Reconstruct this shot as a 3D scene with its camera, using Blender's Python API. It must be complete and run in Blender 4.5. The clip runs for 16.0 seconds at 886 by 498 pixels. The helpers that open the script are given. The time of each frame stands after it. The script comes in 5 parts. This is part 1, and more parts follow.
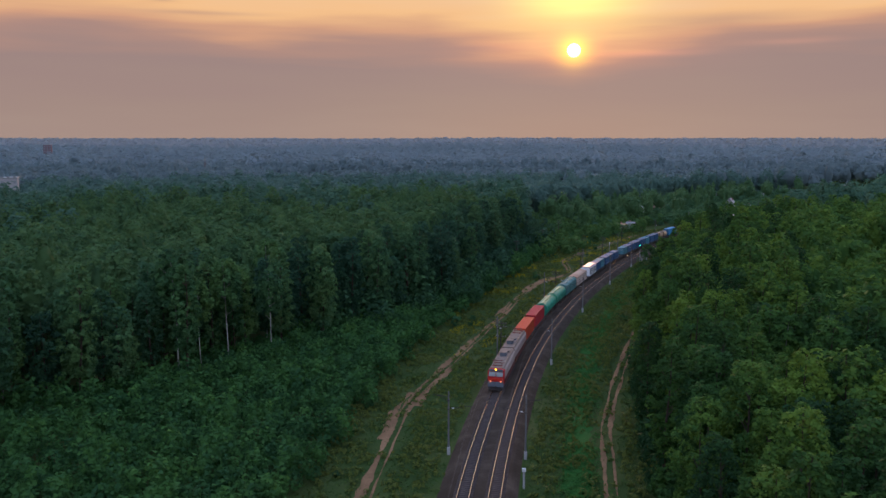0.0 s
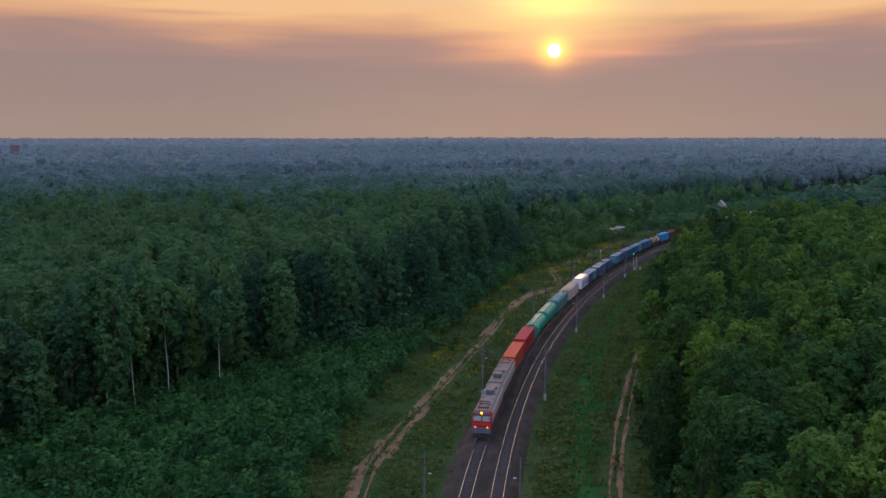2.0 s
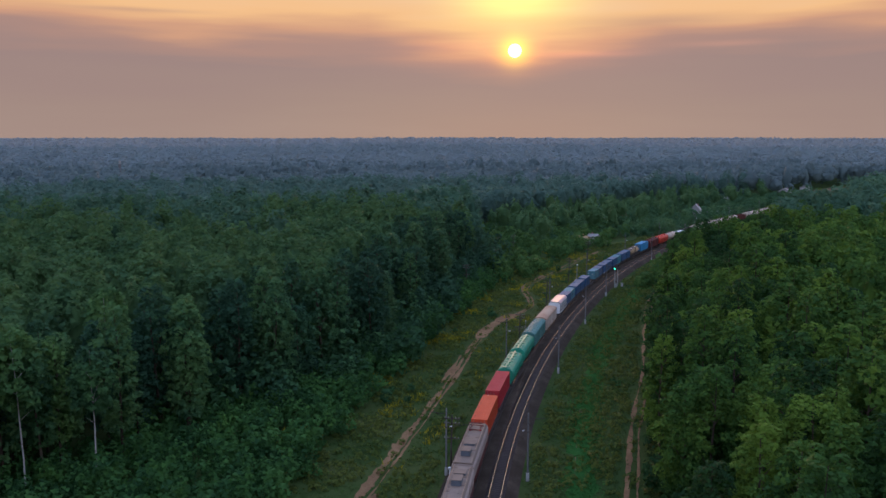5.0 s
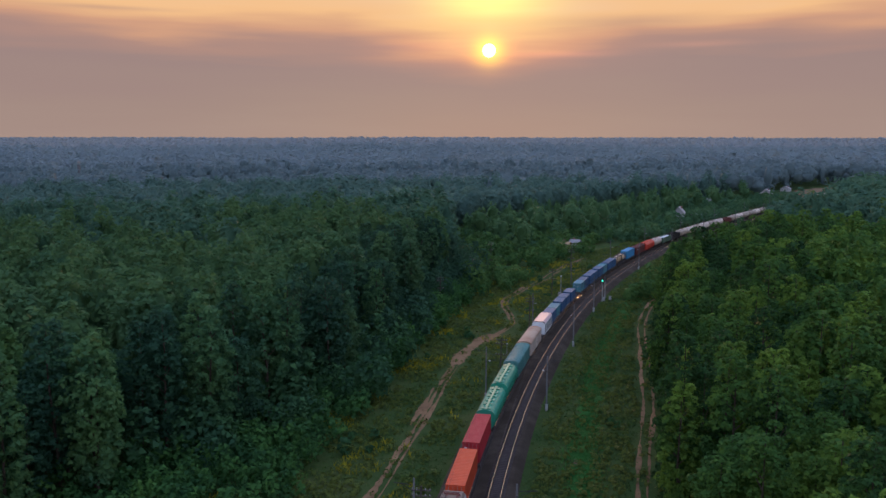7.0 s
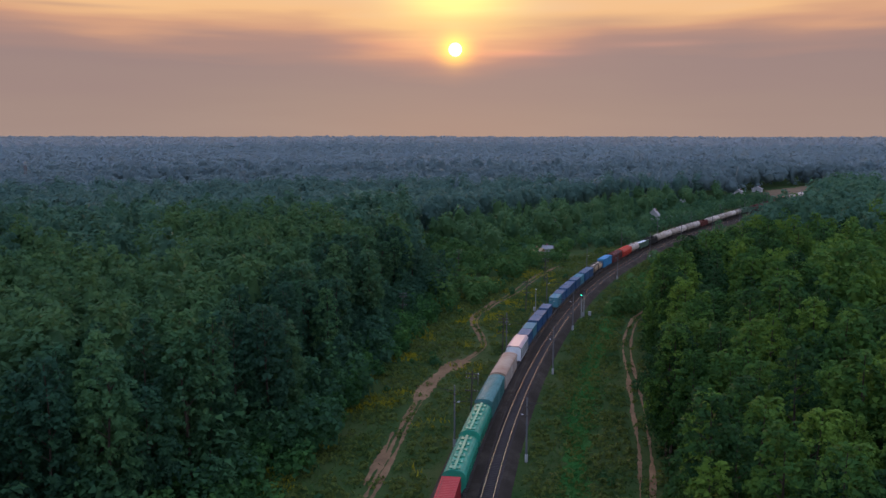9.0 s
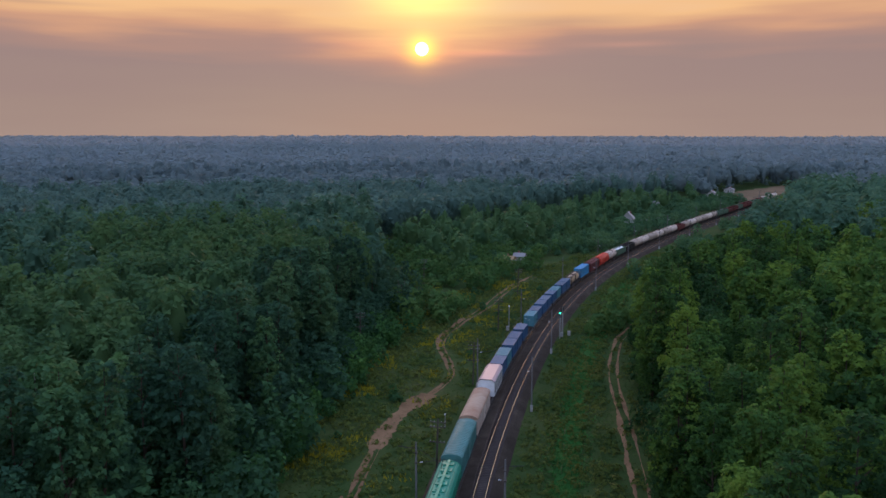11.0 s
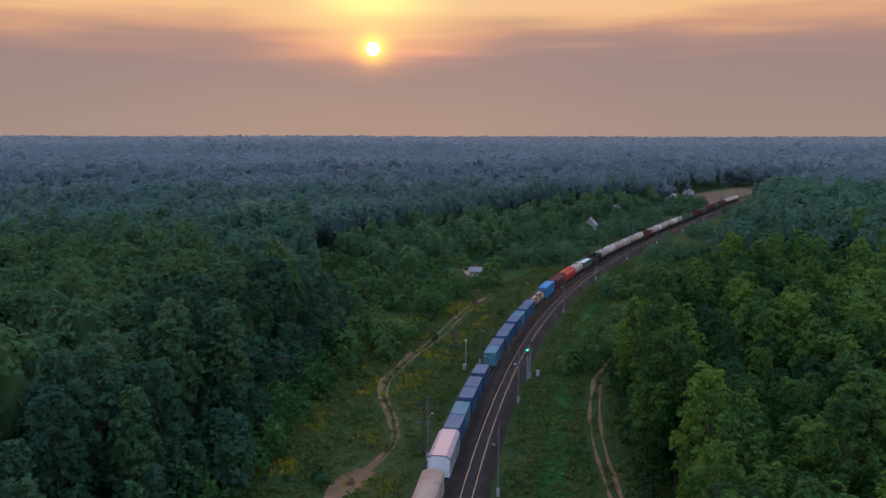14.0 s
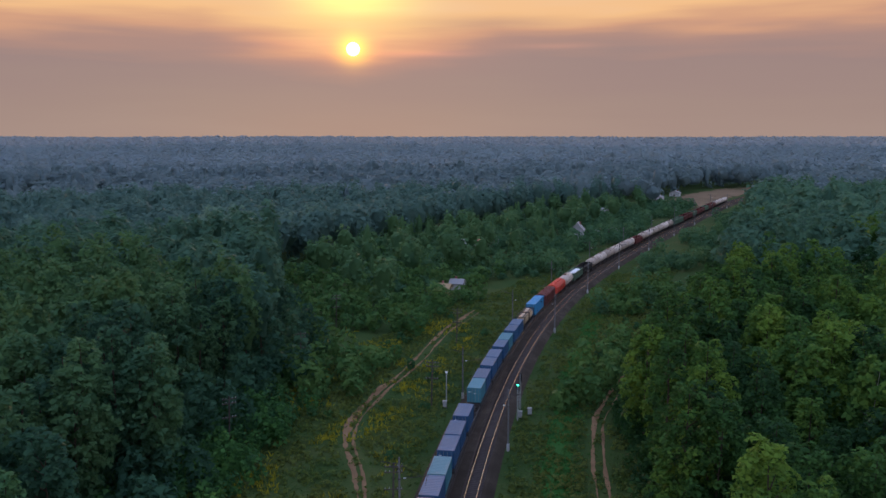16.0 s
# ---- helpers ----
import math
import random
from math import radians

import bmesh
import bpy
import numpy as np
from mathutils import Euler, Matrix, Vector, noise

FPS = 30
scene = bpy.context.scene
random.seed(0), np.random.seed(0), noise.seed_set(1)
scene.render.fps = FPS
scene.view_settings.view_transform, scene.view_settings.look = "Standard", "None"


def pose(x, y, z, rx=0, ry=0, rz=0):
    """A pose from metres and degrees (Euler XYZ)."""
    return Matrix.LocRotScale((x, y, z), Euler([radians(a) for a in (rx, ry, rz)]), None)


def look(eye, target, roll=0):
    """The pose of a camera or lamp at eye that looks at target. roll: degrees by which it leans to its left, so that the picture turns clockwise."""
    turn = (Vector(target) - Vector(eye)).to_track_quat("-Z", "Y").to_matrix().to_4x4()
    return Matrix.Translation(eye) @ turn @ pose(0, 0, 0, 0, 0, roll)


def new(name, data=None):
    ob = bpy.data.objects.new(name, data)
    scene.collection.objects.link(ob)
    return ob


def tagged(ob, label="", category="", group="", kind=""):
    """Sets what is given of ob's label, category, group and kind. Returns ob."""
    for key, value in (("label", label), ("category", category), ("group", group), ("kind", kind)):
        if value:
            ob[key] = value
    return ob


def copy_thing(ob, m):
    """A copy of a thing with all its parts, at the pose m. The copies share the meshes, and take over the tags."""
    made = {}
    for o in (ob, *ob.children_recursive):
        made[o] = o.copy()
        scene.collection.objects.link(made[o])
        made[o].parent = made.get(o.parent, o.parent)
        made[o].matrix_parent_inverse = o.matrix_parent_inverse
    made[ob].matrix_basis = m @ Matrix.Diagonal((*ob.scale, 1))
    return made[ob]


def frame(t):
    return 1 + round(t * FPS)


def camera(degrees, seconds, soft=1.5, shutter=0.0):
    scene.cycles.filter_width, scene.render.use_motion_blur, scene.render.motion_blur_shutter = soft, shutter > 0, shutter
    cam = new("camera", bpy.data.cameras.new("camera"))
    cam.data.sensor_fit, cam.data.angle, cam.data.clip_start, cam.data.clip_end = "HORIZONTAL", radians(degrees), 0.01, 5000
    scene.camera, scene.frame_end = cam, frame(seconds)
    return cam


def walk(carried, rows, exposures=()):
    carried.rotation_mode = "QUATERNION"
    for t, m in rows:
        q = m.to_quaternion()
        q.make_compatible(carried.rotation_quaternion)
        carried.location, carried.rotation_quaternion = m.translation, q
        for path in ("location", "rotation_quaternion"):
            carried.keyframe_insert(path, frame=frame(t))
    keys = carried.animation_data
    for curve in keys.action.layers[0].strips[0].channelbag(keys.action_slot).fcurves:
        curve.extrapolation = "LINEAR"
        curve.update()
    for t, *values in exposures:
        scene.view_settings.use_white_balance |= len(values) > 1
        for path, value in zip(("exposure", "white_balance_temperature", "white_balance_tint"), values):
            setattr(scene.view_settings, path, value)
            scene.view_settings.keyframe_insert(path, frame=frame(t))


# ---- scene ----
cam = camera(56.4, 16.0)
METRES, EYE, TILT, LEAN, TURN = 189.0, 46.0, -7.6, 0.0, 0.0
ROWS = [
    (0.0, 0.0, 0.0, 0.0, -0.0, 0.0, -0.0),
    (0.5, 0.0009, 0.0314, 0.0044, -0.31, -0.01, 0.06),
    (1.0, 0.002, 0.0627, 0.0087, -0.63, -0.01, 0.1),
    (1.5, 0.0034, 0.094, 0.0131, -0.95, -0.0, 0.15),
    (2.0, 0.005, 0.1252, 0.0175, -1.28, -0.01, 0.19),
    (2.5, 0.0067, 0.1566, 0.0219, -1.63, -0.01, 0.24),
    (3.0, 0.0083, 0.1879, 0.0262, -2.13, -0.01, 0.31),
    (3.5, 0.0105, 0.2192, 0.0307, -2.61, -0.03, 0.37),
    (4.0, 0.0126, 0.2502, 0.0351, -3.09, -0.03, 0.43),
    (6.5, 0.0282, 0.4061, 0.0566, -5.13, -0.08, 0.65),
    (7.0, 0.032, 0.4372, 0.0608, -5.64, -0.09, 0.71),
    (7.5, 0.0363, 0.4679, 0.0653, -6.17, -0.12, 0.79),
    (8.0, 0.0407, 0.4984, 0.0694, -6.76, -0.13, 0.86),
    (8.5, 0.0457, 0.5289, 0.0739, -7.33, -0.15, 0.95),
    (9.0, 0.0505, 0.5594, 0.0784, -7.91, -0.19, 1.01),
    (11.5, 0.0809, 0.7111, 0.0996, -10.73, -0.29, 1.38),
    (12.0, 0.0876, 0.7406, 0.1038, -11.31, -0.31, 1.46),
    (12.5, 0.0947, 0.7702, 0.1077, -11.87, -0.32, 1.52),
    (13.0, 0.102, 0.7996, 0.1117, -12.42, -0.33, 1.58),
    (13.5, 0.1097, 0.8293, 0.1155, -12.96, -0.34, 1.64),
    (14.0, 0.1175, 0.8589, 0.1197, -13.44, -0.35, 1.69),
    (14.5, 0.1253, 0.888, 0.1239, -13.81, -0.37, 1.77),
    (15.0, 0.1334, 0.9174, 0.1277, -14.12, -0.37, 1.82),
    (15.5, 0.1421, 0.9466, 0.1317, -14.42, -0.36, 1.9),
    (16.0, 0.1506, 0.9759, 0.1356, -14.75, -0.37, 1.94),
]
walk(cam, [(t, pose(0, 0, EYE, TILT, LEAN, TURN) @ pose(METRES * x, METRES * y, METRES * z, 90 + pitch, roll, yaw)) for t, x, y, z, yaw, pitch, roll in ROWS])
SUN_AZ, SUN_EL = 8.8, 5.85   # degrees, clockwise from +y, and above the horizon


# ---- world, sun ----
def link_math(nt, op, a, b=None, clamp=False):
    n = nt.nodes.new("ShaderNodeMath")
    n.operation, n.use_clamp = op, clamp
    for i, v in enumerate((a, b)):
        if v is None:
            continue
        if isinstance(v, (int, float)):
            n.inputs[i].default_value = v
        else:
            nt.links.new(v, n.inputs[i])
    return n.outputs[0]


def ramp(nt, fac, stops, smooth=False):
    n = nt.nodes.new("ShaderNodeValToRGB")
    n.color_ramp.interpolation = "EASE" if smooth else "LINEAR"
    els = n.color_ramp.elements
    while len(els) < len(stops):
        els.new(0.5)
    for e, (p, c) in zip(els, stops):
        e.position, e.color = p, (*c, 1) if len(c) == 3 else c
    nt.links.new(fac, n.inputs[0])
    return n.outputs[0]


def mixc(nt, fac, a, b, mode="MIX"):
    n = nt.nodes.new("ShaderNodeMix")
    n.data_type, n.blend_type = "RGBA", mode
    for i, v in ((0, fac), (6, a), (7, b)):
        if isinstance(v, (int, float)):
            n.inputs[i].default_value = v
        elif isinstance(v, tuple):
            n.inputs[i].default_value = (*v, 1)
        else:
            nt.links.new(v, n.inputs[i])
    return n.outputs[2]


def noise_tex(nt, vec, scale, detail=3.0, rough=0.55):
    n = nt.nodes.new("ShaderNodeTexNoise")
    n.inputs["Scale"].default_value, n.inputs["Detail"].default_value, n.inputs["Roughness"].default_value = scale, detail, rough
    if vec is not None:
        nt.links.new(vec, n.inputs["Vector"])
    return n.outputs["Fac"]


def sunset_world():
    w = bpy.data.worlds.new("sunset_sky")
    scene.world = w
    w.use_nodes = True
    nt = w.node_tree
    nt.nodes.clear()
    out = nt.nodes.new("ShaderNodeOutputWorld")
    bg = nt.nodes.new("ShaderNodeBackground")
    nt.links.new(bg.outputs[0], out.inputs[0])
    tc = nt.nodes.new("ShaderNodeTexCoord").outputs["Generated"]
    turn = nt.nodes.new("ShaderNodeMapping")
    turn.vector_type = "POINT"
    turn.inputs["Rotation"].default_value = (0, 0, radians(SUN_AZ))
    nt.links.new(tc, turn.inputs["Vector"])
    sep = nt.nodes.new("ShaderNodeSeparateXYZ")
    nt.links.new(turn.outputs[0], sep.inputs[0])
    sx, sy, sz = sep.outputs           # sx: across from the sun's bearing, sz: up
    streak = nt.nodes.new("ShaderNodeMapping")
    streak.inputs["Scale"].default_value = (4.5, 4.5, 46)
    nt.links.new(turn.outputs[0], streak.inputs["Vector"])
    n1 = noise_tex(nt, streak.outputs[0], 1.0, 3.0, 0.45)
    wide = nt.nodes.new("ShaderNodeMapping")
    wide.inputs["Scale"].default_value = (2.2, 2.2, 9)
    nt.links.new(turn.outputs[0], wide.inputs["Vector"])
    n2 = noise_tex(nt, wide.outputs[0], 1.0, 2.0, 0.5)
    # the lit gap under the cloud sags towards the sun
    ax = link_math(nt, "ABSOLUTE", sx)
    sag = link_math(nt, "MULTIPLY", link_math(nt, "SUBTRACT", 1.0, link_math(nt, "DIVIDE", ax, 0.17), True), 0.030)
    e = link_math(nt, "ADD", sz, sag)
    e = link_math(nt, "ADD", e, link_math(nt, "MULTIPLY", link_math(nt, "SUBTRACT", n1, 0.5), 0.06))
    e = link_math(nt, "ADD", e, link_math(nt, "MULTIPLY", link_math(nt, "SUBTRACT", n2, 0.5), 0.05))
    sky = ramp(nt, e, [(0.0, (0.392, 0.282, 0.246)), (0.03, (0.376, 0.266, 0.236)), (0.090, (0.356, 0.246, 0.232)), (0.112, (0.45, 0.270, 0.228)),
                       (0.128, (0.68, 0.36, 0.23)), (0.150, (0.95, 0.55, 0.27)), (0.24, (0.85, 0.66, 0.52)), (0.45, (0.92, 1.00, 1.36)), (1.0, (0.50, 0.70, 1.30))])
    # a physical sky lies under the haze
    phys = nt.nodes.new("ShaderNodeTexSky")
    phys.sky_type, phys.sun_disc = "NISHITA", False
    phys.sun_elevation, phys.sun_rotation = radians(SUN_EL), radians(SUN_AZ)
    thin = nt.nodes.new("ShaderNodeVectorMath")
    thin.operation = "SCALE"
    thin.inputs["Scale"].default_value = 0.02
    nt.links.new(phys.outputs[0], thin.inputs[0])
    sky = mixc(nt, 0.05, sky, thin.outputs[0])
    # the sky away from the sun is cool and even
    dusk = ramp(nt, sz, [(0.0, (0.40, 0.44, 0.54)), (0.15, (0.62, 0.68, 0.88)), (0.45, (0.88, 0.98, 1.36)), (1.0, (0.50, 0.70, 1.30))])
    away = link_math(nt, "MULTIPLY", link_math(nt, "SUBTRACT", 0.35, sy), 0.9, True)
    sky = mixc(nt, away, sky, dusk)
    # veiled sun: disc, halo, and the lit cloud over it
    h = math.sin(radians(SUN_EL))

    def spot(cz, rx, rz, cx=0.0):
        a = link_math(nt, "POWER", link_math(nt, "DIVIDE", link_math(nt, "SUBTRACT", sx, cx), rx), 2.0)
        b = link_math(nt, "POWER", link_math(nt, "DIVIDE", link_math(nt, "SUBTRACT", sz, cz), rz), 2.0)
        d = link_math(nt, "ADD", a, b)
        g = link_math(nt, "EXPONENT", link_math(nt, "MULTIPLY", d, -1.0))
        return link_math(nt, "MULTIPLY", g, link_math(nt, "GREATER_THAN", sy, 0.0))

    def add(colour, fac):
        return mixc(nt, fac, sky, colour, "ADD")

    sky = add((0.10, 0.015, 0.005), spot(h, 0.13, 0.022))
    sky = add((0.30, 0.06, 0.0), spot(h, 0.026, 0.019))
    sky = add((0.8, 0.60, 0.0), spot(h, 0.0165, 0.0150))
    broken = link_math(nt, "MULTIPLY", spot(h + 0.062, 0.064, 0.028), link_math(nt, "MULTIPLY_ADD", n1, 1.0))
    nt.nodes[-1].inputs[2].default_value = 0.45
    sky = add((0.60, 0.60, 0.0), broken)
    # thin lit streaks beside the sun, dull wisps across from it
    for cx, dz, rx, rz, k in ((0.075, -0.005, 0.060, 0.0036, 0.16), (0.235, 0.003, 0.045, 0.0030, 0.10), (-0.06, 0.006, 0.06, 0.006, 0.08)):
        sky = mixc(nt, spot(h + dz, rx, rz, cx), sky, (k, k * 0.30, k * 0.12), "ADD")
    for cx, dz, rx, rz in ((-0.415, 0.038, 0.060, 0.0024), (-0.45, 0.050, 0.012, 0.0018), (0.16, 0.030, 0.09, 0.007)):
        sky = mixc(nt, link_math(nt, "MULTIPLY", spot(h + dz, rx, rz, cx), 0.45), sky, (0.45, 0.27, 0.22))
    disc = link_math(nt, "MULTIPLY", link_math(nt, "SUBTRACT", spot(h, 0.0090, 0.0090), 0.42), 8.0, True)
    sky = add((2.0, 1.9, 1.5), disc)
    nt.links.new(sky, bg.inputs["Color"])
    bg.inputs["Strength"].default_value = 1.0


sunset_world()
lamp = bpy.data.lights.new("sun", "SUN")
lamp.energy, lamp.color, lamp.angle = 0.9, (1.0, 0.55, 0.30), radians(4)
sun = new("sun", lamp)
sun.matrix_world = look((0, 0, 0), (-math.sin(radians(SUN_AZ)) * math.cos(radians(SUN_EL)), -math.cos(radians(SUN_AZ)) * math.cos(radians(SUN_EL)), -math.sin(radians(SUN_EL))))


# ---- materials ----
def base_mat(name):
    m = bpy.data.materials.new(name)
    m.use_nodes = True
    nt = m.node_tree
    bsdf = nt.nodes["Principled BSDF"]
    return m, nt, bsdf


def world_pos(nt):
    return nt.nodes.new("ShaderNodeNewGeometry").outputs["Position"]


def bump(nt, bsdf, height, strength, dist):
    b = nt.nodes.new("ShaderNodeBump")
    b.inputs["Strength"].default_value, b.inputs["Distance"].default_value = strength, dist
    nt.links.new(height, b.inputs["Height"])
    nt.links.new(b.outputs[0], bsdf.inputs["Normal"])


def foliage(name, dark, mid, light, patch=0.13, through_light=0.40):
    m, nt, bsdf = base_mat(name)
    g = nt.nodes.new("ShaderNodeNewGeometry")
    isl = g.outputs["Random Per Island"]
    obr = nt.nodes.new("ShaderNodeObjectInfo").outputs["Random"]
    big = noise_tex(nt, g.outputs["Position"], patch, 2.0)
    f = link_math(nt, "MULTIPLY_ADD", big, 1.5)
    nt.nodes[-1].inputs[2].default_value = -0.42
    f = link_math(nt, "ADD", f, link_math(nt, "MULTIPLY", isl, 0.30))
    f = link_math(nt, "ADD", f, link_math(nt, "MULTIPLY", link_math(nt, "SUBTRACT", obr, 0.5), 0.95))
    c = ramp(nt, f, [(0.0, dark), (0.5, mid), (1.0, light)])
    nt.links.new(c, bsdf.inputs["Base Color"])
    bsdf.inputs["Roughness"].default_value = 0.6
    bsdf.inputs["Specular IOR Level"].default_value = 0.03
    tr = nt.nodes.new("ShaderNodeBsdfTranslucent")
    nt.links.new(c, tr.inputs[0])
    mx = nt.nodes.new("ShaderNodeMixShader")
    mx.inputs[0].default_value = through_light
    nt.links.new(bsdf.outputs[0], mx.inputs[1])
    nt.links.new(tr.outputs[0], mx.inputs[2])
    nt.links.new(mx.outputs[0], nt.nodes["Material Output"].inputs[0])
    return m


def paint(name, col, rough=0.45, dirt=(0.10, 0.08, 0.06), amount=0.45, scale=0.9, metal=0.0):
    m, nt, bsdf = base_mat(name)
    tc = nt.nodes.new("ShaderNodeTexCoord").outputs["Object"]
    n1 = noise_tex(nt, tc, scale, 5.0, 0.65)
    n2 = noise_tex(nt, tc, scale * 9, 3.0)
    obr = nt.nodes.new("ShaderNodeObjectInfo").outputs["Random"]
    f = link_math(nt, "MULTIPLY", link_math(nt, "SUBTRACT", link_math(nt, "ADD", n1, link_math(nt, "MULTIPLY", n2, 0.35)), 0.55), 2.0, True)
    f = link_math(nt, "MULTIPLY", f, amount)
    tone = link_math(nt, "MULTIPLY_ADD", obr, 0.35)
    nt.nodes[-1].inputs[2].default_value = 0.82
    sc = nt.nodes.new("ShaderNodeVectorMath")
    sc.operation = "SCALE"
    sc.inputs[0].default_value = col
    nt.links.new(tone, sc.inputs["Scale"])
    nt.links.new(mixc(nt, f, sc.outputs[0], dirt), bsdf.inputs["Base Color"])
    r = link_math(nt, "MULTIPLY_ADD", n1, 0.3)
    nt.nodes[-1].inputs[2].default_value = rough - 0.1
    nt.links.new(r, bsdf.inputs["Roughness"])
    bsdf.inputs["Metallic"].default_value = metal
    bsdf.inputs["Specular IOR Level"].default_value = 0.3
    bump(nt, bsdf, n2, 0.15, 0.01)
    return m


def rough_ground(name, stops, scale, fine, bump_strength=0.6, bump_dist=0.1):
    m, nt, bsdf = base_mat(name)
    p = world_pos(nt)
    a = noise_tex(nt, p, scale, 5.0, 0.6)
    b = noise_tex(nt, p, fine, 4.0, 0.7)
    c = noise_tex(nt, p, scale * 0.22, 2.0)
    f = link_math(nt, "ADD", link_math(nt, "MULTIPLY", a, 0.45), link_math(nt, "MULTIPLY", b, 0.30))
    f = link_math(nt, "ADD", f, link_math(nt, "MULTIPLY", c, 0.35))
    f = link_math(nt, "MULTIPLY", link_math(nt, "SUBTRACT", f, 0.33), 2.3, True)
    nt.links.new(ramp(nt, f, stops), bsdf.inputs["Base Color"])
    bsdf.inputs["Roughness"].default_value = 0.9
    bsdf.inputs["Specular IOR Level"].default_value = 0.04
    bump(nt, bsdf, b, bump_strength, bump_dist)
    return m


LEAF_BROAD = foliage("broad_leaves", (0.039, 0.102, 0.062), (0.068, 0.165, 0.079), (0.116, 0.230, 0.083), 0.13, 0.48)
# broad leaves darkened in colour to offset the canopy's strong top light
LEAF_CANOPY = foliage("darkened_canopy_leaves", (0.031, 0.080, 0.053), (0.053, 0.127, 0.065), (0.090, 0.178, 0.069), 0.13, 0.46)
# broad leaves with a little distance haze mixed into the colour
LEAF_HAZE_FAINT = foliage("faint_haze_leaves", (0.040, 0.102, 0.064), (0.064, 0.148, 0.078), (0.100, 0.196, 0.082), 0.10, 0.5)
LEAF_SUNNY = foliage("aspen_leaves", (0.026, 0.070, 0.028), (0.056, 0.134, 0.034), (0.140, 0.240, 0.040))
LEAF_BIRCH = foliage("birch_leaves", (0.038, 0.098, 0.052), (0.068, 0.160, 0.062), (0.114, 0.222, 0.066))
LEAF_YOUNG = foliage("thicket_leaves", (0.034, 0.098, 0.038), (0.072, 0.178, 0.046), (0.150, 0.268, 0.050), 0.22)
# distance haze painted into the leaf colours: paler and bluer step by step
LEAF_HAZE_LIGHT = foliage("light_haze_leaves", (0.072, 0.158, 0.106), (0.104, 0.208, 0.124), (0.138, 0.250, 0.126), 0.09, 0.5)
LEAF_HAZE_MID = foliage("mid_haze_leaves", (0.100, 0.184, 0.156), (0.124, 0.218, 0.172), (0.148, 0.250, 0.178), 0.05, 0.5)
LEAF_HAZE_DEEP = foliage("deep_haze_woods", (0.160, 0.225, 0.240), (0.178, 0.247, 0.256), (0.198, 0.270, 0.268), 0.03, 0.5)
LEAF_HAZE_BLUE = foliage("blue_haze_woods", (0.222, 0.290, 0.316), (0.238, 0.308, 0.330), (0.254, 0.328, 0.342), 0.012, 0.5)
LEAF_HAZE_HORIZON = foliage("horizon_haze_woods", (0.275, 0.325, 0.352), (0.285, 0.335, 0.360), (0.295, 0.345, 0.368), 0.004, 0.5)
LEAF_SHRUB = foliage("shrub_leaves", (0.034, 0.090, 0.038), (0.060, 0.140, 0.046), (0.105, 0.190, 0.052), 0.15)
GRASS_BLADE = foliage("grass_blades", (0.034, 0.076, 0.021), (0.062, 0.112, 0.027), (0.114, 0.142, 0.034), 0.09)
GRASS_FRESH = foliage("fresh_grass", (0.030, 0.105, 0.028), (0.044, 0.148, 0.034), (0.076, 0.175, 0.042), 0.2)
FLOWER = foliage("goldenrod_flowers", (0.14, 0.15, 0.02), (0.25, 0.23, 0.02), (0.38, 0.33, 0.03), 0.3)
GROUND = rough_ground("meadow", [(0.0, (0.020, 0.042, 0.014)), (0.4, (0.034, 0.064, 0.018)), (0.7, (0.058, 0.076, 0.024)), (1.0, (0.098, 0.082, 0.038))], 0.09, 1.9)
FRESH = rough_ground("green_ditch", [(0.0, (0.018, 0.062, 0.018)), (0.5, (0.026, 0.108, 0.022)), (1.0, (0.050, 0.100, 0.028))], 0.2, 2.2)
DIRT = rough_ground("dirt", [(0.0, (0.10, 0.060, 0.034)), (0.5, (0.20, 0.118, 0.064)), (1.0, (0.31, 0.188, 0.104))], 0.35, 2.5, 0.5, 0.06)
BARE = rough_ground("dry_field", [(0.0, (0.10, 0.078, 0.045)), (0.5, (0.17, 0.115, 0.070)), (1.0, (0.24, 0.155, 0.095))], 0.05, 0.6)
BALLAST = rough_ground("ballast", [(0.0, (0.024, 0.019, 0.015)), (0.5, (0.050, 0.039, 0.030)), (1.0, (0.115, 0.090, 0.071))], 0.25, 7.0, 0.9, 0.06)
OILY = rough_ground("oily_ballast", [(0.0, (0.022, 0.018, 0.018)), (0.6, (0.050, 0.040, 0.038)), (1.0, (0.10, 0.085, 0.08))], 0.3, 7.0, 0.9, 0.06)
SLEEPER = paint("sleeper_concrete", (0.075, 0.062, 0.056), 0.9, (0.05, 0.035, 0.03), 0.7)
BARK = paint("bark", (0.075, 0.055, 0.042), 0.9, (0.03, 0.03, 0.02), 0.8, 1.5)
CONCRETE = paint("pole_concrete", (0.13, 0.13, 0.135), 0.85, (0.18, 0.17, 0.16), 0.6, 0.7)
WHITE = paint("white_paint", (0.72, 0.74, 0.76), 0.6, (0.35, 0.33, 0.30), 0.45)
WHITE_OLD = paint("weathered_whitewash", (0.36, 0.36, 0.37), 0.8, (0.20, 0.18, 0.17), 0.6)
DARK_STEEL = paint("dark_steel", (0.035, 0.033, 0.033), 0.6, (0.09, 0.06, 0.045), 0.6)
WOOD = paint("weathered_wood", (0.085, 0.070, 0.060), 0.9, (0.03, 0.03, 0.03), 0.6)
BLACK = paint("black_paint", (0.015, 0.015, 0.017), 0.5, (0.06, 0.05, 0.045), 0.4)


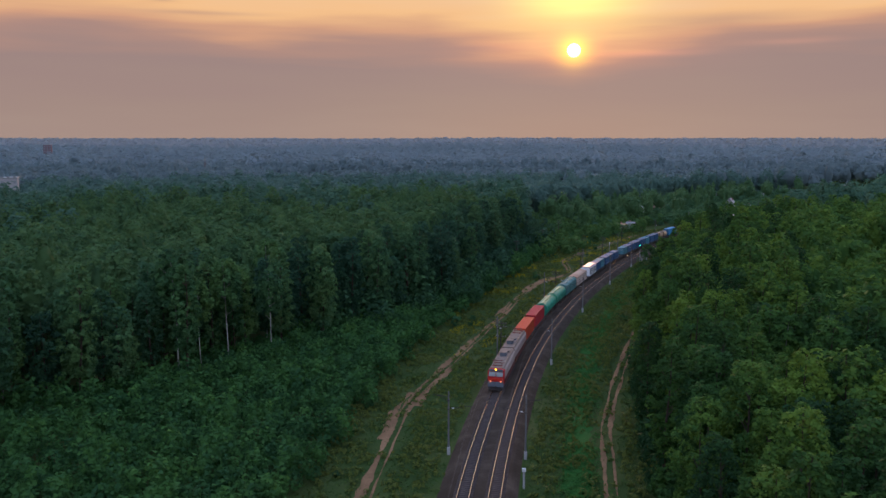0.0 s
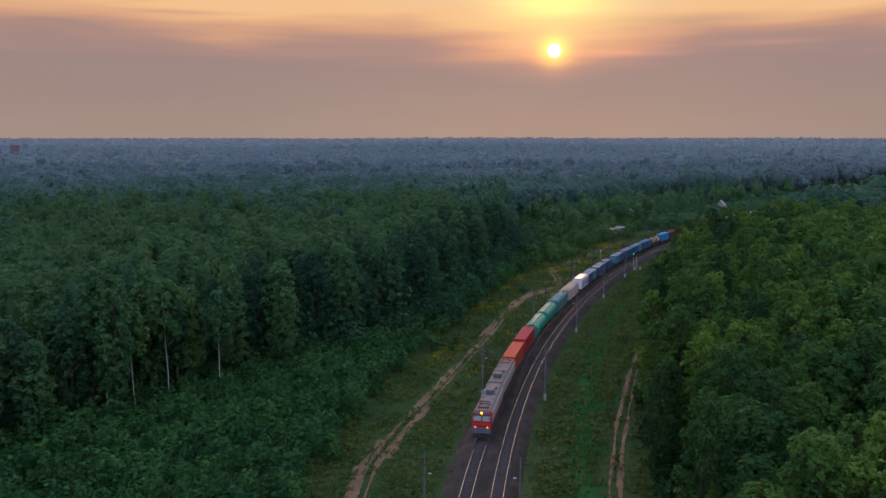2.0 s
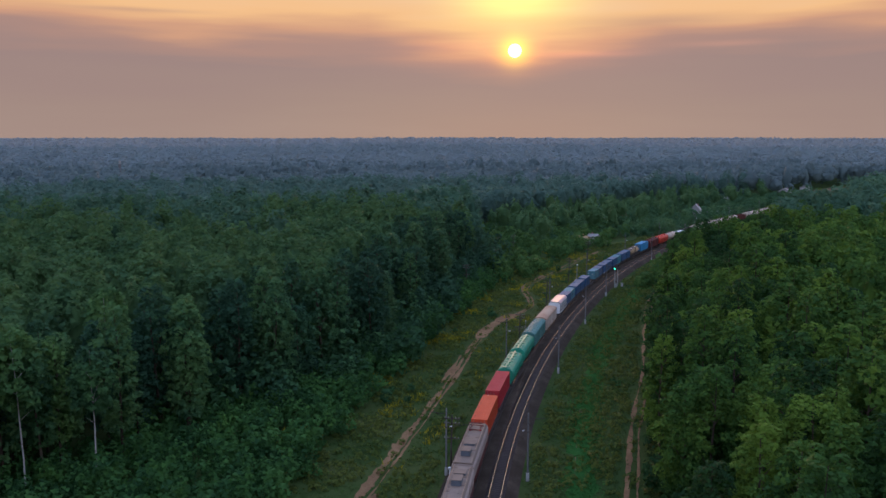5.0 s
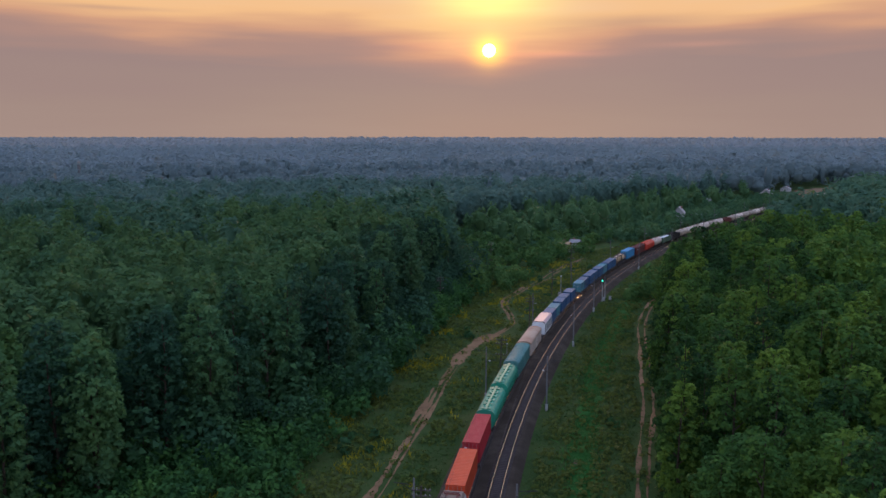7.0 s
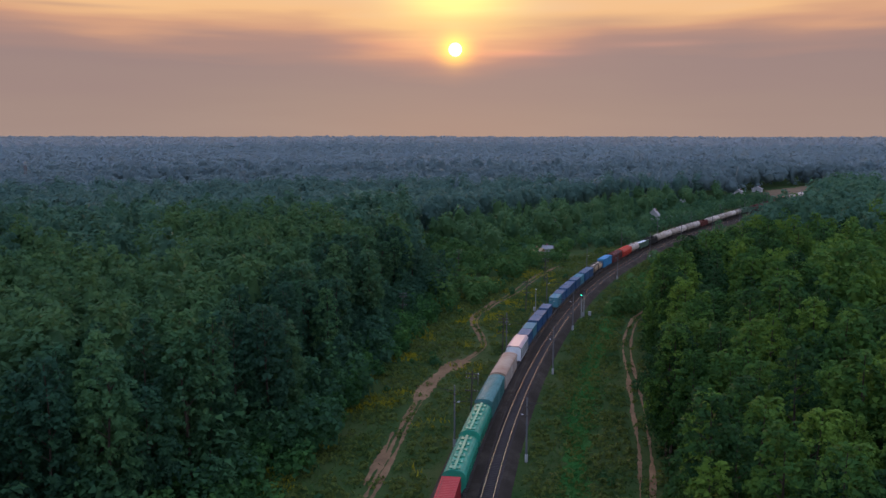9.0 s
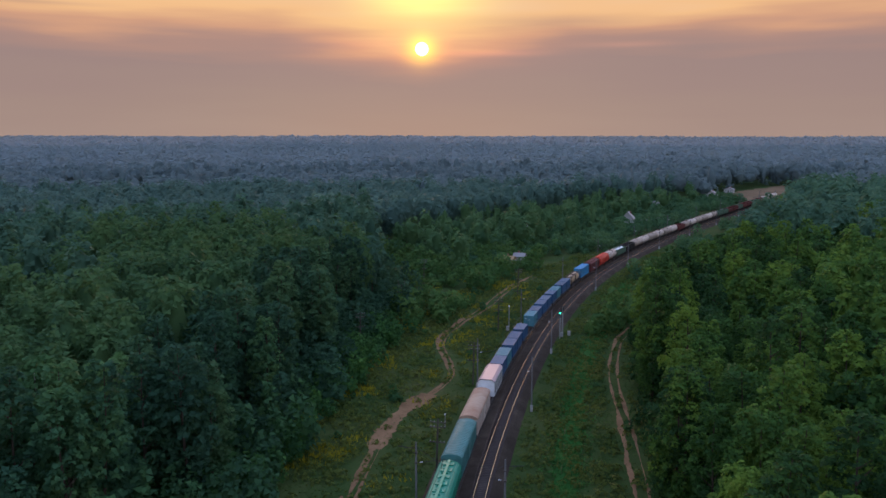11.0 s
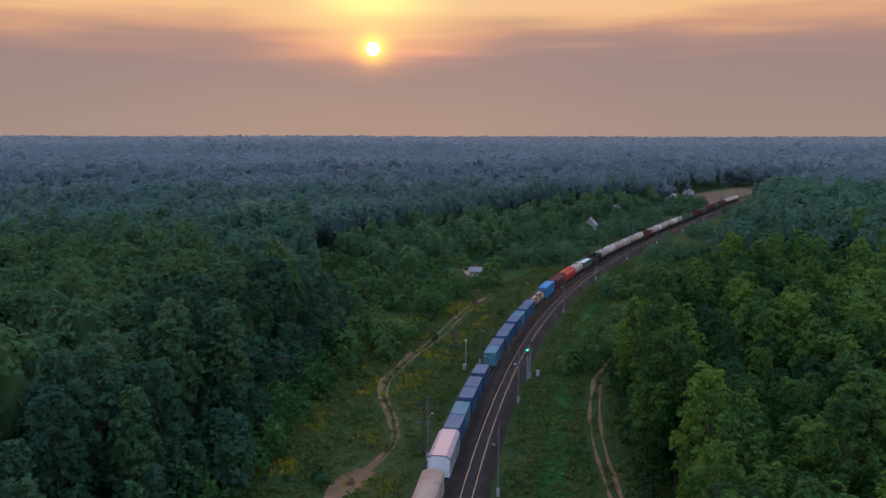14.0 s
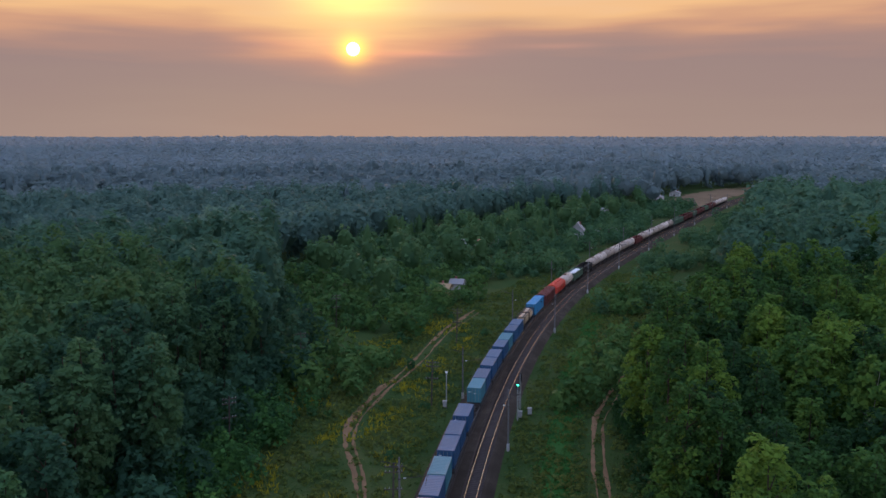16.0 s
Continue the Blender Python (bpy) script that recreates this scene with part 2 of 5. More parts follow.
def steel_rail():
    m, nt, bsdf = base_mat("sunset_tinted_rail_steel")
    n = noise_tex(nt, world_pos(nt), 1.2, 3.0)
    # the sunset's golden reflection is tinted into the steel colour
    nt.links.new(ramp(nt, n, [(0.3, (0.72, 0.52, 0.34)), (0.7, (0.90, 0.68, 0.46))]), bsdf.inputs["Base Color"])
    bsdf.inputs["Metallic"].default_value, bsdf.inputs["Roughness"].default_value = 1.0, 0.22
    return m


def birch_bark():
    m, nt, bsdf = base_mat("birch_bark")
    mp = nt.nodes.new("ShaderNodeMapping")
    mp.inputs["Scale"].default_value = (2, 2, 9)
    nt.links.new(world_pos(nt), mp.inputs["Vector"])
    n = noise_tex(nt, mp.outputs[0], 0.6, 4.0, 0.7)
    nt.links.new(ramp(nt, n, [(0.36, (0.04, 0.035, 0.03)), (0.44, (0.30, 0.295, 0.275)), (1.0, (0.44, 0.43, 0.41))]), bsdf.inputs["Base Color"])
    bsdf.inputs["Roughness"].default_value = 0.8
    return m


def glowing(name, col, strength):
    m, nt, bsdf = base_mat(name)
    bsdf.inputs["Base Color"].default_value = (*col, 1)
    bsdf.inputs["Emission Color"].default_value = (*col, 1)
    bsdf.inputs["Emission Strength"].default_value = strength
    return m


def glass():
    m, nt, bsdf = base_mat("sky_grey_glass")
    # pale grey base stands in for the sky reflected in the windscreen
    bsdf.inputs["Base Color"].default_value = (0.26, 0.28, 0.29, 1)
    bsdf.inputs["Roughness"].default_value, bsdf.inputs["Specular IOR Level"].default_value = 0.06, 0.9
    return m


RAIL = steel_rail()
RAIL_RUST = paint("rail_rust", (0.060, 0.040, 0.030), 0.9, (0.035, 0.028, 0.025), 0.5)
BIRCH = birch_bark()
GLASS = glass()
LAMP_WARM = glowing("headlight_glow", (1.0, 0.50, 0.06), 2.2)
LAMP_LOW = glowing("buffer_light_glow", (1.0, 0.22, 0.08), 1.8)
LAMP_GREEN = glowing("signal_green_glow", (0.05, 1.0, 0.55), 5.0)
RUST = paint("rusty_roof", (0.40, 0.29, 0.21), 0.8, (0.28, 0.11, 0.055), 0.95, 0.35)
ORANGE = paint("orange_paint", (0.60, 0.070, 0.022), 0.6, (0.25, 0.06, 0.04), 0.4)
RED = paint("crimson_paint", (0.40, 0.022, 0.032), 0.6, (0.16, 0.03, 0.03), 0.4)
GREEN = paint("green_paint", (0.025, 0.27, 0.17), 0.5, (0.02, 0.10, 0.075), 0.5)
GREEN_DULL = paint("dull_green_paint", (0.095, 0.17, 0.11), 0.6, (0.05, 0.07, 0.05), 0.6)
TEAL = paint("teal_paint", (0.07, 0.21, 0.20), 0.5, (0.03, 0.085, 0.085), 0.5)
BLUE = paint("blue_paint", (0.022, 0.085, 0.185), 0.45, (0.05, 0.07, 0.13), 0.45)
BLUE_TOP = paint("greyer_blue_roof", (0.060, 0.110, 0.180), 0.5, (0.14, 0.11, 0.12), 0.5)
SKYBLUE = paint("bright_blue_paint", (0.03, 0.20, 0.38), 0.45, (0.03, 0.12, 0.22), 0.35)
AQUA = paint("pale_teal_paint", (0.060, 0.205, 0.255), 0.5, (0.07, 0.16, 0.19), 0.4)
GREY = paint("grey_paint", (0.27, 0.28, 0.27), 0.55, (0.15, 0.13, 0.12), 0.5)
MAROON = paint("maroon_paint", (0.135, 0.030, 0.028), 0.55, (0.07, 0.03, 0.025), 0.5)
SCARLET = paint("scarlet_paint", (0.60, 0.060, 0.035), 0.5, (0.28, 0.045, 0.03), 0.35)
CREAM = paint("cream_tank_paint", (0.58, 0.49, 0.42), 0.5, (0.32, 0.17, 0.10), 0.55, 0.5)
TANK_DULL = paint("dull_tank_paint", (0.40, 0.33, 0.27), 0.6, (0.16, 0.10, 0.07), 0.7, 0.6)
TAN = paint("tan_tank_paint", (0.48, 0.34, 0.20), 0.5, (0.20, 0.12, 0.07), 0.6, 0.8)
# white roof with the sunset sky's pink reflection painted into its colour
SUNSET_PINK = paint("sunset_pink_on_white_roof", (0.52, 0.36, 0.36), 0.4, (0.45, 0.33, 0.33), 0.35)
LOCO_GREY = paint("loco_roof_grey", (0.22, 0.165, 0.13), 0.7, (0.16, 0.12, 0.10), 0.7, 1.2)
LOCO_RED = paint("loco_red", (0.56, 0.012, 0.02), 0.5, (0.22, 0.03, 0.03), 0.3)
LOCO_BAND = paint("loco_orange_red_band", (0.62, 0.035, 0.02), 0.4, (0.4, 0.06, 0.03), 0.25)
LOCO_SIDE = paint("loco_beige_side", (0.42, 0.33, 0.29), 0.5, (0.20, 0.13, 0.11), 0.5)
LOCO_SKIRT = paint("loco_blue_grey_skirt", (0.12, 0.14, 0.17), 0.6, (0.07, 0.06, 0.06), 0.5)
PLASTER = paint("pale_plaster", (0.36, 0.36, 0.36), 0.8, (0.35, 0.33, 0.30), 0.4)
BRICK_RED = paint("brick_red_cladding", (0.30, 0.12, 0.11), 0.8, (0.16, 0.08, 0.08), 0.4)
# tower red greyed in its colour to stand in for distance haze
HAZED_MAROON = paint("hazed_maroon_cladding", (0.19, 0.125, 0.145), 0.8, (0.12, 0.09, 0.10), 0.4)
TIN = paint("tin_roof", (0.27, 0.27, 0.28), 0.5, (0.28, 0.22, 0.18), 0.5)
YELLOW_ROOF = paint("yellow_roof", (0.36, 0.25, 0.13), 0.7, (0.25, 0.17, 0.10), 0.4)


# ---- mesh helpers ----
def np_mesh(name, V, F):
    me = bpy.data.meshes.new(name)
    n = F.shape[1]
    me.vertices.add(len(V))
    me.vertices.foreach_set("co", np.ascontiguousarray(V, dtype=np.float32).ravel())
    me.loops.add(F.size)
    me.loops.foreach_set("vertex_index", np.ascontiguousarray(F, dtype=np.int32).ravel())
    me.polygons.add(len(F))
    me.polygons.foreach_set("loop_start", np.arange(0, F.size, n, dtype=np.int32))
    me.update(calc_edges=True)
    return me


def np_thing(name, V, F, mat, label="", category="", kind="", smooth=False):
    me = np_mesh(name, V, F)
    me.materials.append(mat)
    if smooth:
        me.shade_smooth()
    return tagged(new(name, me), label, category, "", kind)


def empty(name, label, category, group="", m=None):
    ob = new(name)
    ob.empty_display_size = 0.3
    if m is not None:
        ob.matrix_world = m
    return tagged(ob, label, category, group)


def part(name, bm, mat, parent, label="", smooth=False):
    me = bpy.data.meshes.new(name)
    bm.normal_update()
    bm.to_mesh(me)
    bm.free()
    me.materials.append(mat)
    if smooth:
        me.shade_smooth()
    ob = new(name, me)
    ob.parent = parent
    if label:
        ob["label"] = label
    return ob


def shared(name, me, parent, m):
    ob = new(name, me)
    ob.parent = parent
    ob.matrix_local = m
    return ob


def box(bm, c, s, bevel=0.0, m=None):
    mat = Matrix.Translation(c) @ Matrix.Diagonal((*s, 1))
    if m is not None:
        mat = m @ mat
    r = bmesh.ops.create_cube(bm, size=1.0, matrix=mat)
    if bevel:
        ed = list({e for v in r["verts"] for e in v.link_edges})
        bmesh.ops.bevel(bm, geom=ed, offset=bevel, segments=2, affect="EDGES", profile=0.5)
    return bm


def cyl(bm, a, b, r, r2=None, seg=10):
    a, b = Vector(a), Vector(b)
    d = b - a
    m = Matrix.Translation((a + b) / 2) @ d.to_track_quat("Z", "Y").to_matrix().to_4x4()
    bmesh.ops.create_cone(bm, cap_ends=True, segments=seg, radius1=r, radius2=r if r2 is None else r2, depth=d.length, matrix=m)
    return bm


def prism(bm, profile, y0, y1):
    """A closed outline in x, z drawn out along y."""
    a = [bm.verts.new((x, y0, z)) for x, z in profile]
    b = [bm.verts.new((x, y1, z)) for x, z in profile]
    n = len(profile)
    for i in range(n):
        bm.faces.new((a[i], a[(i + 1) % n], b[(i + 1) % n], b[i]))
    bm.faces.new(a[::-1])
    bm.faces.new(b)
    return bm


def B():
    return bmesh.new()


# ---- plan: the line of the tracks, ground height ----
HEADINGS = [(-300, -4.0), (0, -1.25), (130, 10.2), (180, 14.75), (230, 18.9), (280, 22.4), (330, 25.8), (380, 29.7), (430, 34.0), (480, 37.9), (530, 40.3), (600, 41.0), (780, 42.0), (950, 49.0), (1100, 58.0), (1500, 75.0)]
S = np.arange(-300.0, 1401.0, 1.0)
HD = np.radians(np.interp(S, [k[0] for k in HEADINGS], [k[1] for k in HEADINGS]))
_mid = (HD[1:] + HD[:-1]) / 2
TX = np.concatenate([[0], np.cumsum(np.sin(_mid))])
TY = np.concatenate([[0], np.cumsum(np.cos(_mid))])


def view_shift(s):
    """Small sideways shifts off the plain curve that fit the line to the camera's view."""
    return np.interp(s, [95, 125, 155, 190, 240, 290, 400], [0.60, 0.42, 0.08, -0.18, -0.22, -0.12, 0.0])


TX, TY = TX - TX[300] + 0.33 + view_shift(S), TY - TY[300]


def on_track(s, off=0.0):
    h = np.interp(s, S, HD)
    return np.interp(s, S, TX) + off * np.cos(h), np.interp(s, S, TY) - off * np.sin(h), h


def to_track(x, y):
    """Along and across the line, for arrays of places."""
    x, y = np.atleast_1d(x), np.atleast_1d(y)
    s, off = np.empty(len(x)), np.empty(len(x))
    xs, ys, ss, hs = TX[::4], TY[::4], S[::4], HD[::4]
    for i in range(0, len(x), 4000):
        a, b = x[i:i + 4000], y[i:i + 4000]
        k = np.argmin((a[:, None] - xs) ** 2 + (b[:, None] - ys) ** 2, axis=1)
        s[i:i + 4000] = ss[k]
        off[i:i + 4000] = (a - xs[k]) * np.cos(hs[k]) - (b - ys[k]) * np.sin(hs[k])
    return s, off


def step(a, b, v):
    t = np.clip((v - a) / (b - a), 0, 1)
    return t * t * (3 - 2 * t)


def ground_z(x, y):
    x, y = np.atleast_1d(np.asarray(x, float)), np.atleast_1d(np.asarray(y, float))
    s, off = to_track(x, y)
    r = np.hypot(x, y)
    base = np.interp(r, [0, 400, 620, 1100, 1600, 3000, 4600, 9000], [-1, -1, -8, -1, 8, 16, 22, 22])
    w = np.where(off < 0, step(60, 150, -off), step(300, 500, off))
    w = np.maximum(w, step(1350, 1700, r))
    z = -1 + w * (base + 1)
    bumps = 0.22 * np.sin(x * 0.21 + 1.3 * np.sin(y * 0.13)) * np.cos(y * 0.17 + 0.9) + 0.05 * np.sin(x * 0.47 + 2) * np.sin(y * 0.39)
    calm = step(7, 14, np.abs(off + 2))
    return z + bumps * calm - 0.35 * step(8, 11, off) * step(17, 13, off)


def ribbon(s0, s1, ds, offs, zs):
    """A sheet swept along the line: offsets and heights across."""
    s = np.arange(s0, s1 + ds / 2, ds)
    offs, zs = np.asarray(offs), np.asarray(zs)
    h = np.interp(s, S, HD)
    x, y = np.interp(s, S, TX), np.interp(s, S, TY)
    n, k = len(s), len(offs)
    V = np.stack([x[:, None] + offs * np.cos(h)[:, None], y[:, None] - offs * np.sin(h)[:, None], np.broadcast_to(zs, (n, k))], -1).reshape(-1, 3)
    i = (np.arange(n - 1)[:, None] * k + np.arange(k - 1)).ravel()
    return V, np.stack([i, i + 1, i + k + 1, i + k], -1)


# ---- ground, track bed, roads ----
def make_ground():
    fx = np.concatenate([-np.geomspace(9000, 320, 26), np.arange(-300, -60, 6.0), np.arange(-60, 150, 2.5), np.arange(150, 340, 6.0), np.geomspace(345, 9000, 26)])
    fy = np.concatenate([-np.geomspace(9000, 130, 22), np.arange(-120, 80, 6.0), np.arange(80, 430, 2.5), np.arange(430, 520, 6.0), np.geomspace(525, 9000, 34)])
    X, Y = np.meshgrid(fx, fy)
    Z = ground_z(X.ravel(), Y.ravel())
    V = np.stack([X.ravel(), Y.ravel(), Z], -1)
    k = len(fx)
    i = (np.arange(len(fy) - 1)[:, None] * k + np.arange(k - 1)).ravel()
    np_thing("ground", V, np.stack([i, i + 1, i + k + 1, i + k], -1), GROUND, "rough meadow and forest floor", "ground", "structure", True)


make_ground()

V, F = ribbon(-300, 1400, 4, [-8.4, -7.6, -6.5, -6.2, -5.3, -2.9, -1.3, 1.3, 1.75, 2.0, 3.4], [-1.3, -0.95, -0.40, -0.24, -0.2, -0.2, -0.2, -0.2, -0.26, -0.40, -1.3])
np_thing("track_bed", V, F, BALLAST, "grey crushed stone ballast bed under two tracks", "track bed", "structure")
for c in (0.0, -4.1):
    V, F = ribbon(-300, 1400, 4, [c - 1.25, c - 0.75, c + 0.75, c + 1.25], [-0.19, -0.175, -0.175, -0.19])
    np_thing("track_bed_centre", V, F, OILY, "oil-darkened ballast between the rails", "track bed", "structure")


def make_tracks():
    for c in (0.0, -4.1):
        track = empty("railway_track", "broad gauge railway track with worn shiny rails", "track", "tracks")
        for side in (-0.79, 0.79):
            prof = [(-0.075, -0.17), (-0.02, -0.14), (-0.02, -0.045), (-0.05, -0.04), (-0.05, 0.0), (0.05, 0.0), (0.05, -0.04), (0.02, -0.045), (0.02, -0.14), (0.075, -0.17)]
            V, F = ribbon(-300, 1400, 3, [c + side + p[0] for p in prof], [p[1] for p in prof])
            me = np_mesh("rail", V, F)
            me.materials.append(RAIL_RUST)
            me.materials.append(RAIL)
            me.polygons.foreach_set("material_index", (np.arange(len(F)) % 9 == 4).astype(np.int32))
            new("rail", me).parent = track
        s = np.arange(60, 560, 0.6)
        x, y, h = on_track(s, c)
        cub = np.array([(a, b, d) for d in (-0.23, -0.12) for b in (-0.13, 0.13) for a in (-1.3, 1.3)])
        V = np.stack([x[:, None] + cub[:, 0] * np.cos(h)[:, None] + cub[:, 1] * np.sin(h)[:, None],
                      y[:, None] - cub[:, 0] * np.sin(h)[:, None] + cub[:, 1] * np.cos(h)[:, None], np.broadcast_to(cub[:, 2], (len(s), 8))], -1).reshape(-1, 3)
        q = np.array([(4, 5, 7, 6), (0, 1, 5, 4), (2, 6, 7, 3), (0, 4, 6, 2), (1, 3, 7, 5)])
        me = np_mesh("sleeper_bed", V, (np.arange(len(s))[:, None, None] * 8 + q).reshape(-1, 4))
        me.materials.append(SLEEPER)
        tagged(new("sleeper_bed", me), "concrete sleepers half sunk in ballast", kind="stuff").parent = track


make_tracks()


def smooth_line(pts, ds=1.0):
    p = np.array(pts, float)
    t = np.concatenate([[0], np.cumsum(np.hypot(*np.diff(p, axis=0).T))])
    u = np.arange(0, t[-1], ds)
    x, y = np.interp(u, t, p[:, 0]), np.interp(u, t, p[:, 1])
    for _ in range(12):
        x[1:-1], y[1:-1] = (x[:-2] + 2 * x[1:-1] + x[2:]) / 4, (y[:-2] + 2 * y[1:-1] + y[2:]) / 4
    return x, y


def dirt_strip(x, y, side, width, rng, mat, name, label, lift=0.09, gap=0.0):
    """A worn strip with ragged edges beside a line."""
    tx, ty = np.gradient(x), np.gradient(y)
    l = np.hypot(tx, ty)
    nx, ny = ty / l, -tx / l
    n = len(x)
    j = np.cumsum(rng.normal(0, 0.16, n)) * 0.18
    j -= np.linspace(j[0], j[-1], n)
    w = width * (0.75 + 0.3 * np.sin(np.arange(n) * 0.31 + side) + 0.3 * np.sin(np.arange(n) * 0.083 + 2 * side) + rng.uniform(-0.25, 0.25, n)).clip(0.15)
    if gap:
        w = w * np.clip(1.15 - 1.6 * gap * (0.5 + 0.5 * np.sin(np.arange(n) * 0.11 + 3 * side + 1.3 * np.sin(np.arange(n) * 0.037))), 0.05, 1)
    edges = [side + j - w / 2, side + j, side + j + w / 2]
    P = []
    for k, e in enumerate(edges):
        ex, ey = x + nx * e, y + ny * e
        P.append(np.stack([ex, ey, ground_z(ex, ey) + (lift if k == 1 else lift * 0.4)], -1))
    V = np.stack(P, 1).reshape(-1, 3)
    i = (np.arange(n - 1)[:, None] * 3 + np.arange(2)).ravel()
    F = np.stack([i, i + 1, i + 4, i + 3], -1)
    return np_thing(name, V, F, mat, label, "dirt road", "structure")


rng = np.random.default_rng(4)
left_road = [(-40, -80), (-36, 0), (-22, 60), (-13, 90), (-10.4, 104), (-8.4, 122), (-6.6, 141), (-2.2, 158), (1.9, 171), (8.6, 194), (17, 222.5), (22.6, 243), (28.6, 262), (33, 271), (40, 280), (44.5, 287.5), (46, 299), (46.2, 312), (49, 322), (56.5, 337), (69, 357), (80.5, 380), (96, 402)]
lx, ly = smooth_line(left_road)
dirt_strip(lx, ly, -1.0, 1.2, rng, DIRT, "dirt_road", "pale sandy wheel rut through grass", gap=0.2)
dirt_strip(lx, ly, 0.9, 0.8, rng, DIRT, "dirt_road", "pale sandy wheel rut through grass", gap=0.45)
k0, k1 = 340, 370
dirt_strip(lx[k0:k1], ly[k0:k1], 0.0, 3.0, rng, DIRT, "dirt_road", "bare sandy bend of the track road", 0.07)
for a, b, o, w_ in ((208, 234, -1.6, 2.2), (226, 252, 1.4, 1.5), (246, 270, -0.6, 1.8), (302, 324, -1.2, 1.6)):
    dirt_strip(lx[a:b], ly[a:b], o, w_, rng, DIRT, "dirt_patch", "worn bare sandy patch beside the ruts", 0.075)
right_road = [(8, -90), (13, 0), (20, 80), (22.5, 104), (26.6, 130), (31.4, 148), (37.2, 167), (43, 185), (49.6, 203), (57.0, 222), (65.0, 247), (76.4, 283), (81.0, 294), (89.0, 311), (97.8, 323), (112, 340)]
rx_, ry_ = smooth_line(right_road)
dirt_strip(rx_, ry_, -0.9, 0.8, rng, DIRT, "dirt_road", "pale sandy wheel rut beside the trees", gap=0.15)
dirt_strip(rx_, ry_, 0.9, 0.8, rng, DIRT, "dirt_road", "pale sandy wheel rut beside the trees", gap=0.4)
V, F = ribbon(60, 420, 2, [9.4, 10.3, 11.2, 12.1, 13.0], [0, 0, 0, 0, 0])
V[:, :2] += rng.normal(0, 0.25, (len(V), 2)) + np.tile([[-1.0], [0], [0], [0], [1.0]], (len(V) // 5, 1)) * rng.uniform(-0.8, 1.3, (len(V), 1))
V[:, 2] = ground_z(V[:, 0], V[:, 1]) + np.tile([0.0, 0.08, 0.10, 0.08, 0.0], len(V) // 5)
np_thing("ditch_bank", V, F, FRESH, "green damp bank of the drainage ditch", "grass", "structure")
fx_, fy_ = on_track(np.arange(95, 330, 1.0), 10.4)[:2]
dirt_strip(fx_, fy_, 0, 0.9, rng, BARE, "ditch_gravel", "pale dry gravel in the ditch", 0.09, gap=0.9)
V, F = ribbon(790, 1040, 6, [-52, -40, -28, -14], [0, 0, 0, 0])
V[:, :2] += rng.normal(0, 2.5, (len(V), 2))
V[:, 2] = ground_z(V[:, 0], V[:, 1]) + 0.15
np_thing("dry_field", V, F, BARE, "dry brownish clearing beside the railway", "field", "structure")


# ---- woods ----
def cards(rng, n, tri, size, lobes, up=0.25, ruffle=0.62):
    """Leaf clumps strewn over lobes (x, y, z, r)."""
    L = np.asarray(lobes)
    pick = rng.choice(len(L), n, p=L[:, 3] ** 2 / (L[:, 3] ** 2).sum())
    d = rng.normal(size=(n, 3))
    d /= np.linalg.norm(d, axis=1)[:, None]
    d[:, 2] = np.where(d[:, 2] < -0.35, -d[:, 2], d[:, 2])
    c = L[pick, :3] + d * (L[pick, 3] * rng.uniform(0.70, 1.06, n) ** 0.6)[:, None]
    mid = np.array([0, 0, L[:, 2].min() + 0.45 * np.ptp(L[:, 2])])
    out = (c - mid) / max(np.ptp(L[:, 2]) * 0.5, 1e-3)
    nr = 0.45 * d + 0.80 * out + rng.normal(0, ruffle, (n, 3)) + (0, 0, up)
    nr /= np.linalg.norm(nr, axis=1)[:, None]
    a = np.cross(nr, rng.normal(size=(n, 3)))
    a /= np.linalg.norm(a, axis=1)[:, None]
    b = np.cross(nr, a)
    sz = (size * rng.uniform(0.6, 1.35, n))[:, None]
    if tri:
        P = np.stack([c + a * sz * 0.75, c - a * sz * 0.4 + b * sz * 0.62, c - a * sz * 0.4 - b * sz * 0.62], 1)
        return P.reshape(-1, 3), np.arange(3 * n).reshape(-1, 3)
    bend = nr * sz * 0.18
    P = np.stack([c + a * sz * 0.72, c + b * sz * 0.45 - bend, c - a * sz * 0.6, c - b * sz * 0.45 - bend], 1)
    return P.reshape(-1, 3), np.arange(4 * n).reshape(-1, 4)


def crown_lobes(rng, kind, h, r):
    out = []
    if kind == "spruce":
        for u in np.linspace(0.12, 0.97, 11):
            rad = r * (1.03 - u)
            for a in rng.uniform(0, 6.28, max(2, int(7 * (1 - u)))):
                out.append((rad * 0.6 * math.cos(a), rad * 0.6 * math.sin(a), h * u - 0.2 * rad, max(0.35, rad * 0.5)))
        return out
    low = {"broad": 0.18, "birch": 0.24, "tall": 0.52, "bush": 0.12, "canopy": 0.50}[kind]
    count = {"broad": 96, "birch": 84, "tall": 50, "bush": 14, "canopy": 56}[kind]
    for i in range(count):
        u = (i + rng.uniform(0, 1)) / count
        z = h * (low + (0.93 - low) * u)
        env = r * (math.sin(math.pi * (0.30 + 0.66 * u)) ** 0.7 if kind == "canopy" else math.sin(math.pi * (0.14 + 0.79 * u)) ** 0.75)
        a, q = i * 2.4 + rng.uniform(-0.5, 0.5), env * rng.uniform(0.52, 0.94)
        out.append((q * math.cos(a), q * math.sin(a), z, r * rng.uniform(0.17, 0.29) * (1.35 if kind == "bush" else 1.08 - 0.30 * u)))
    return out


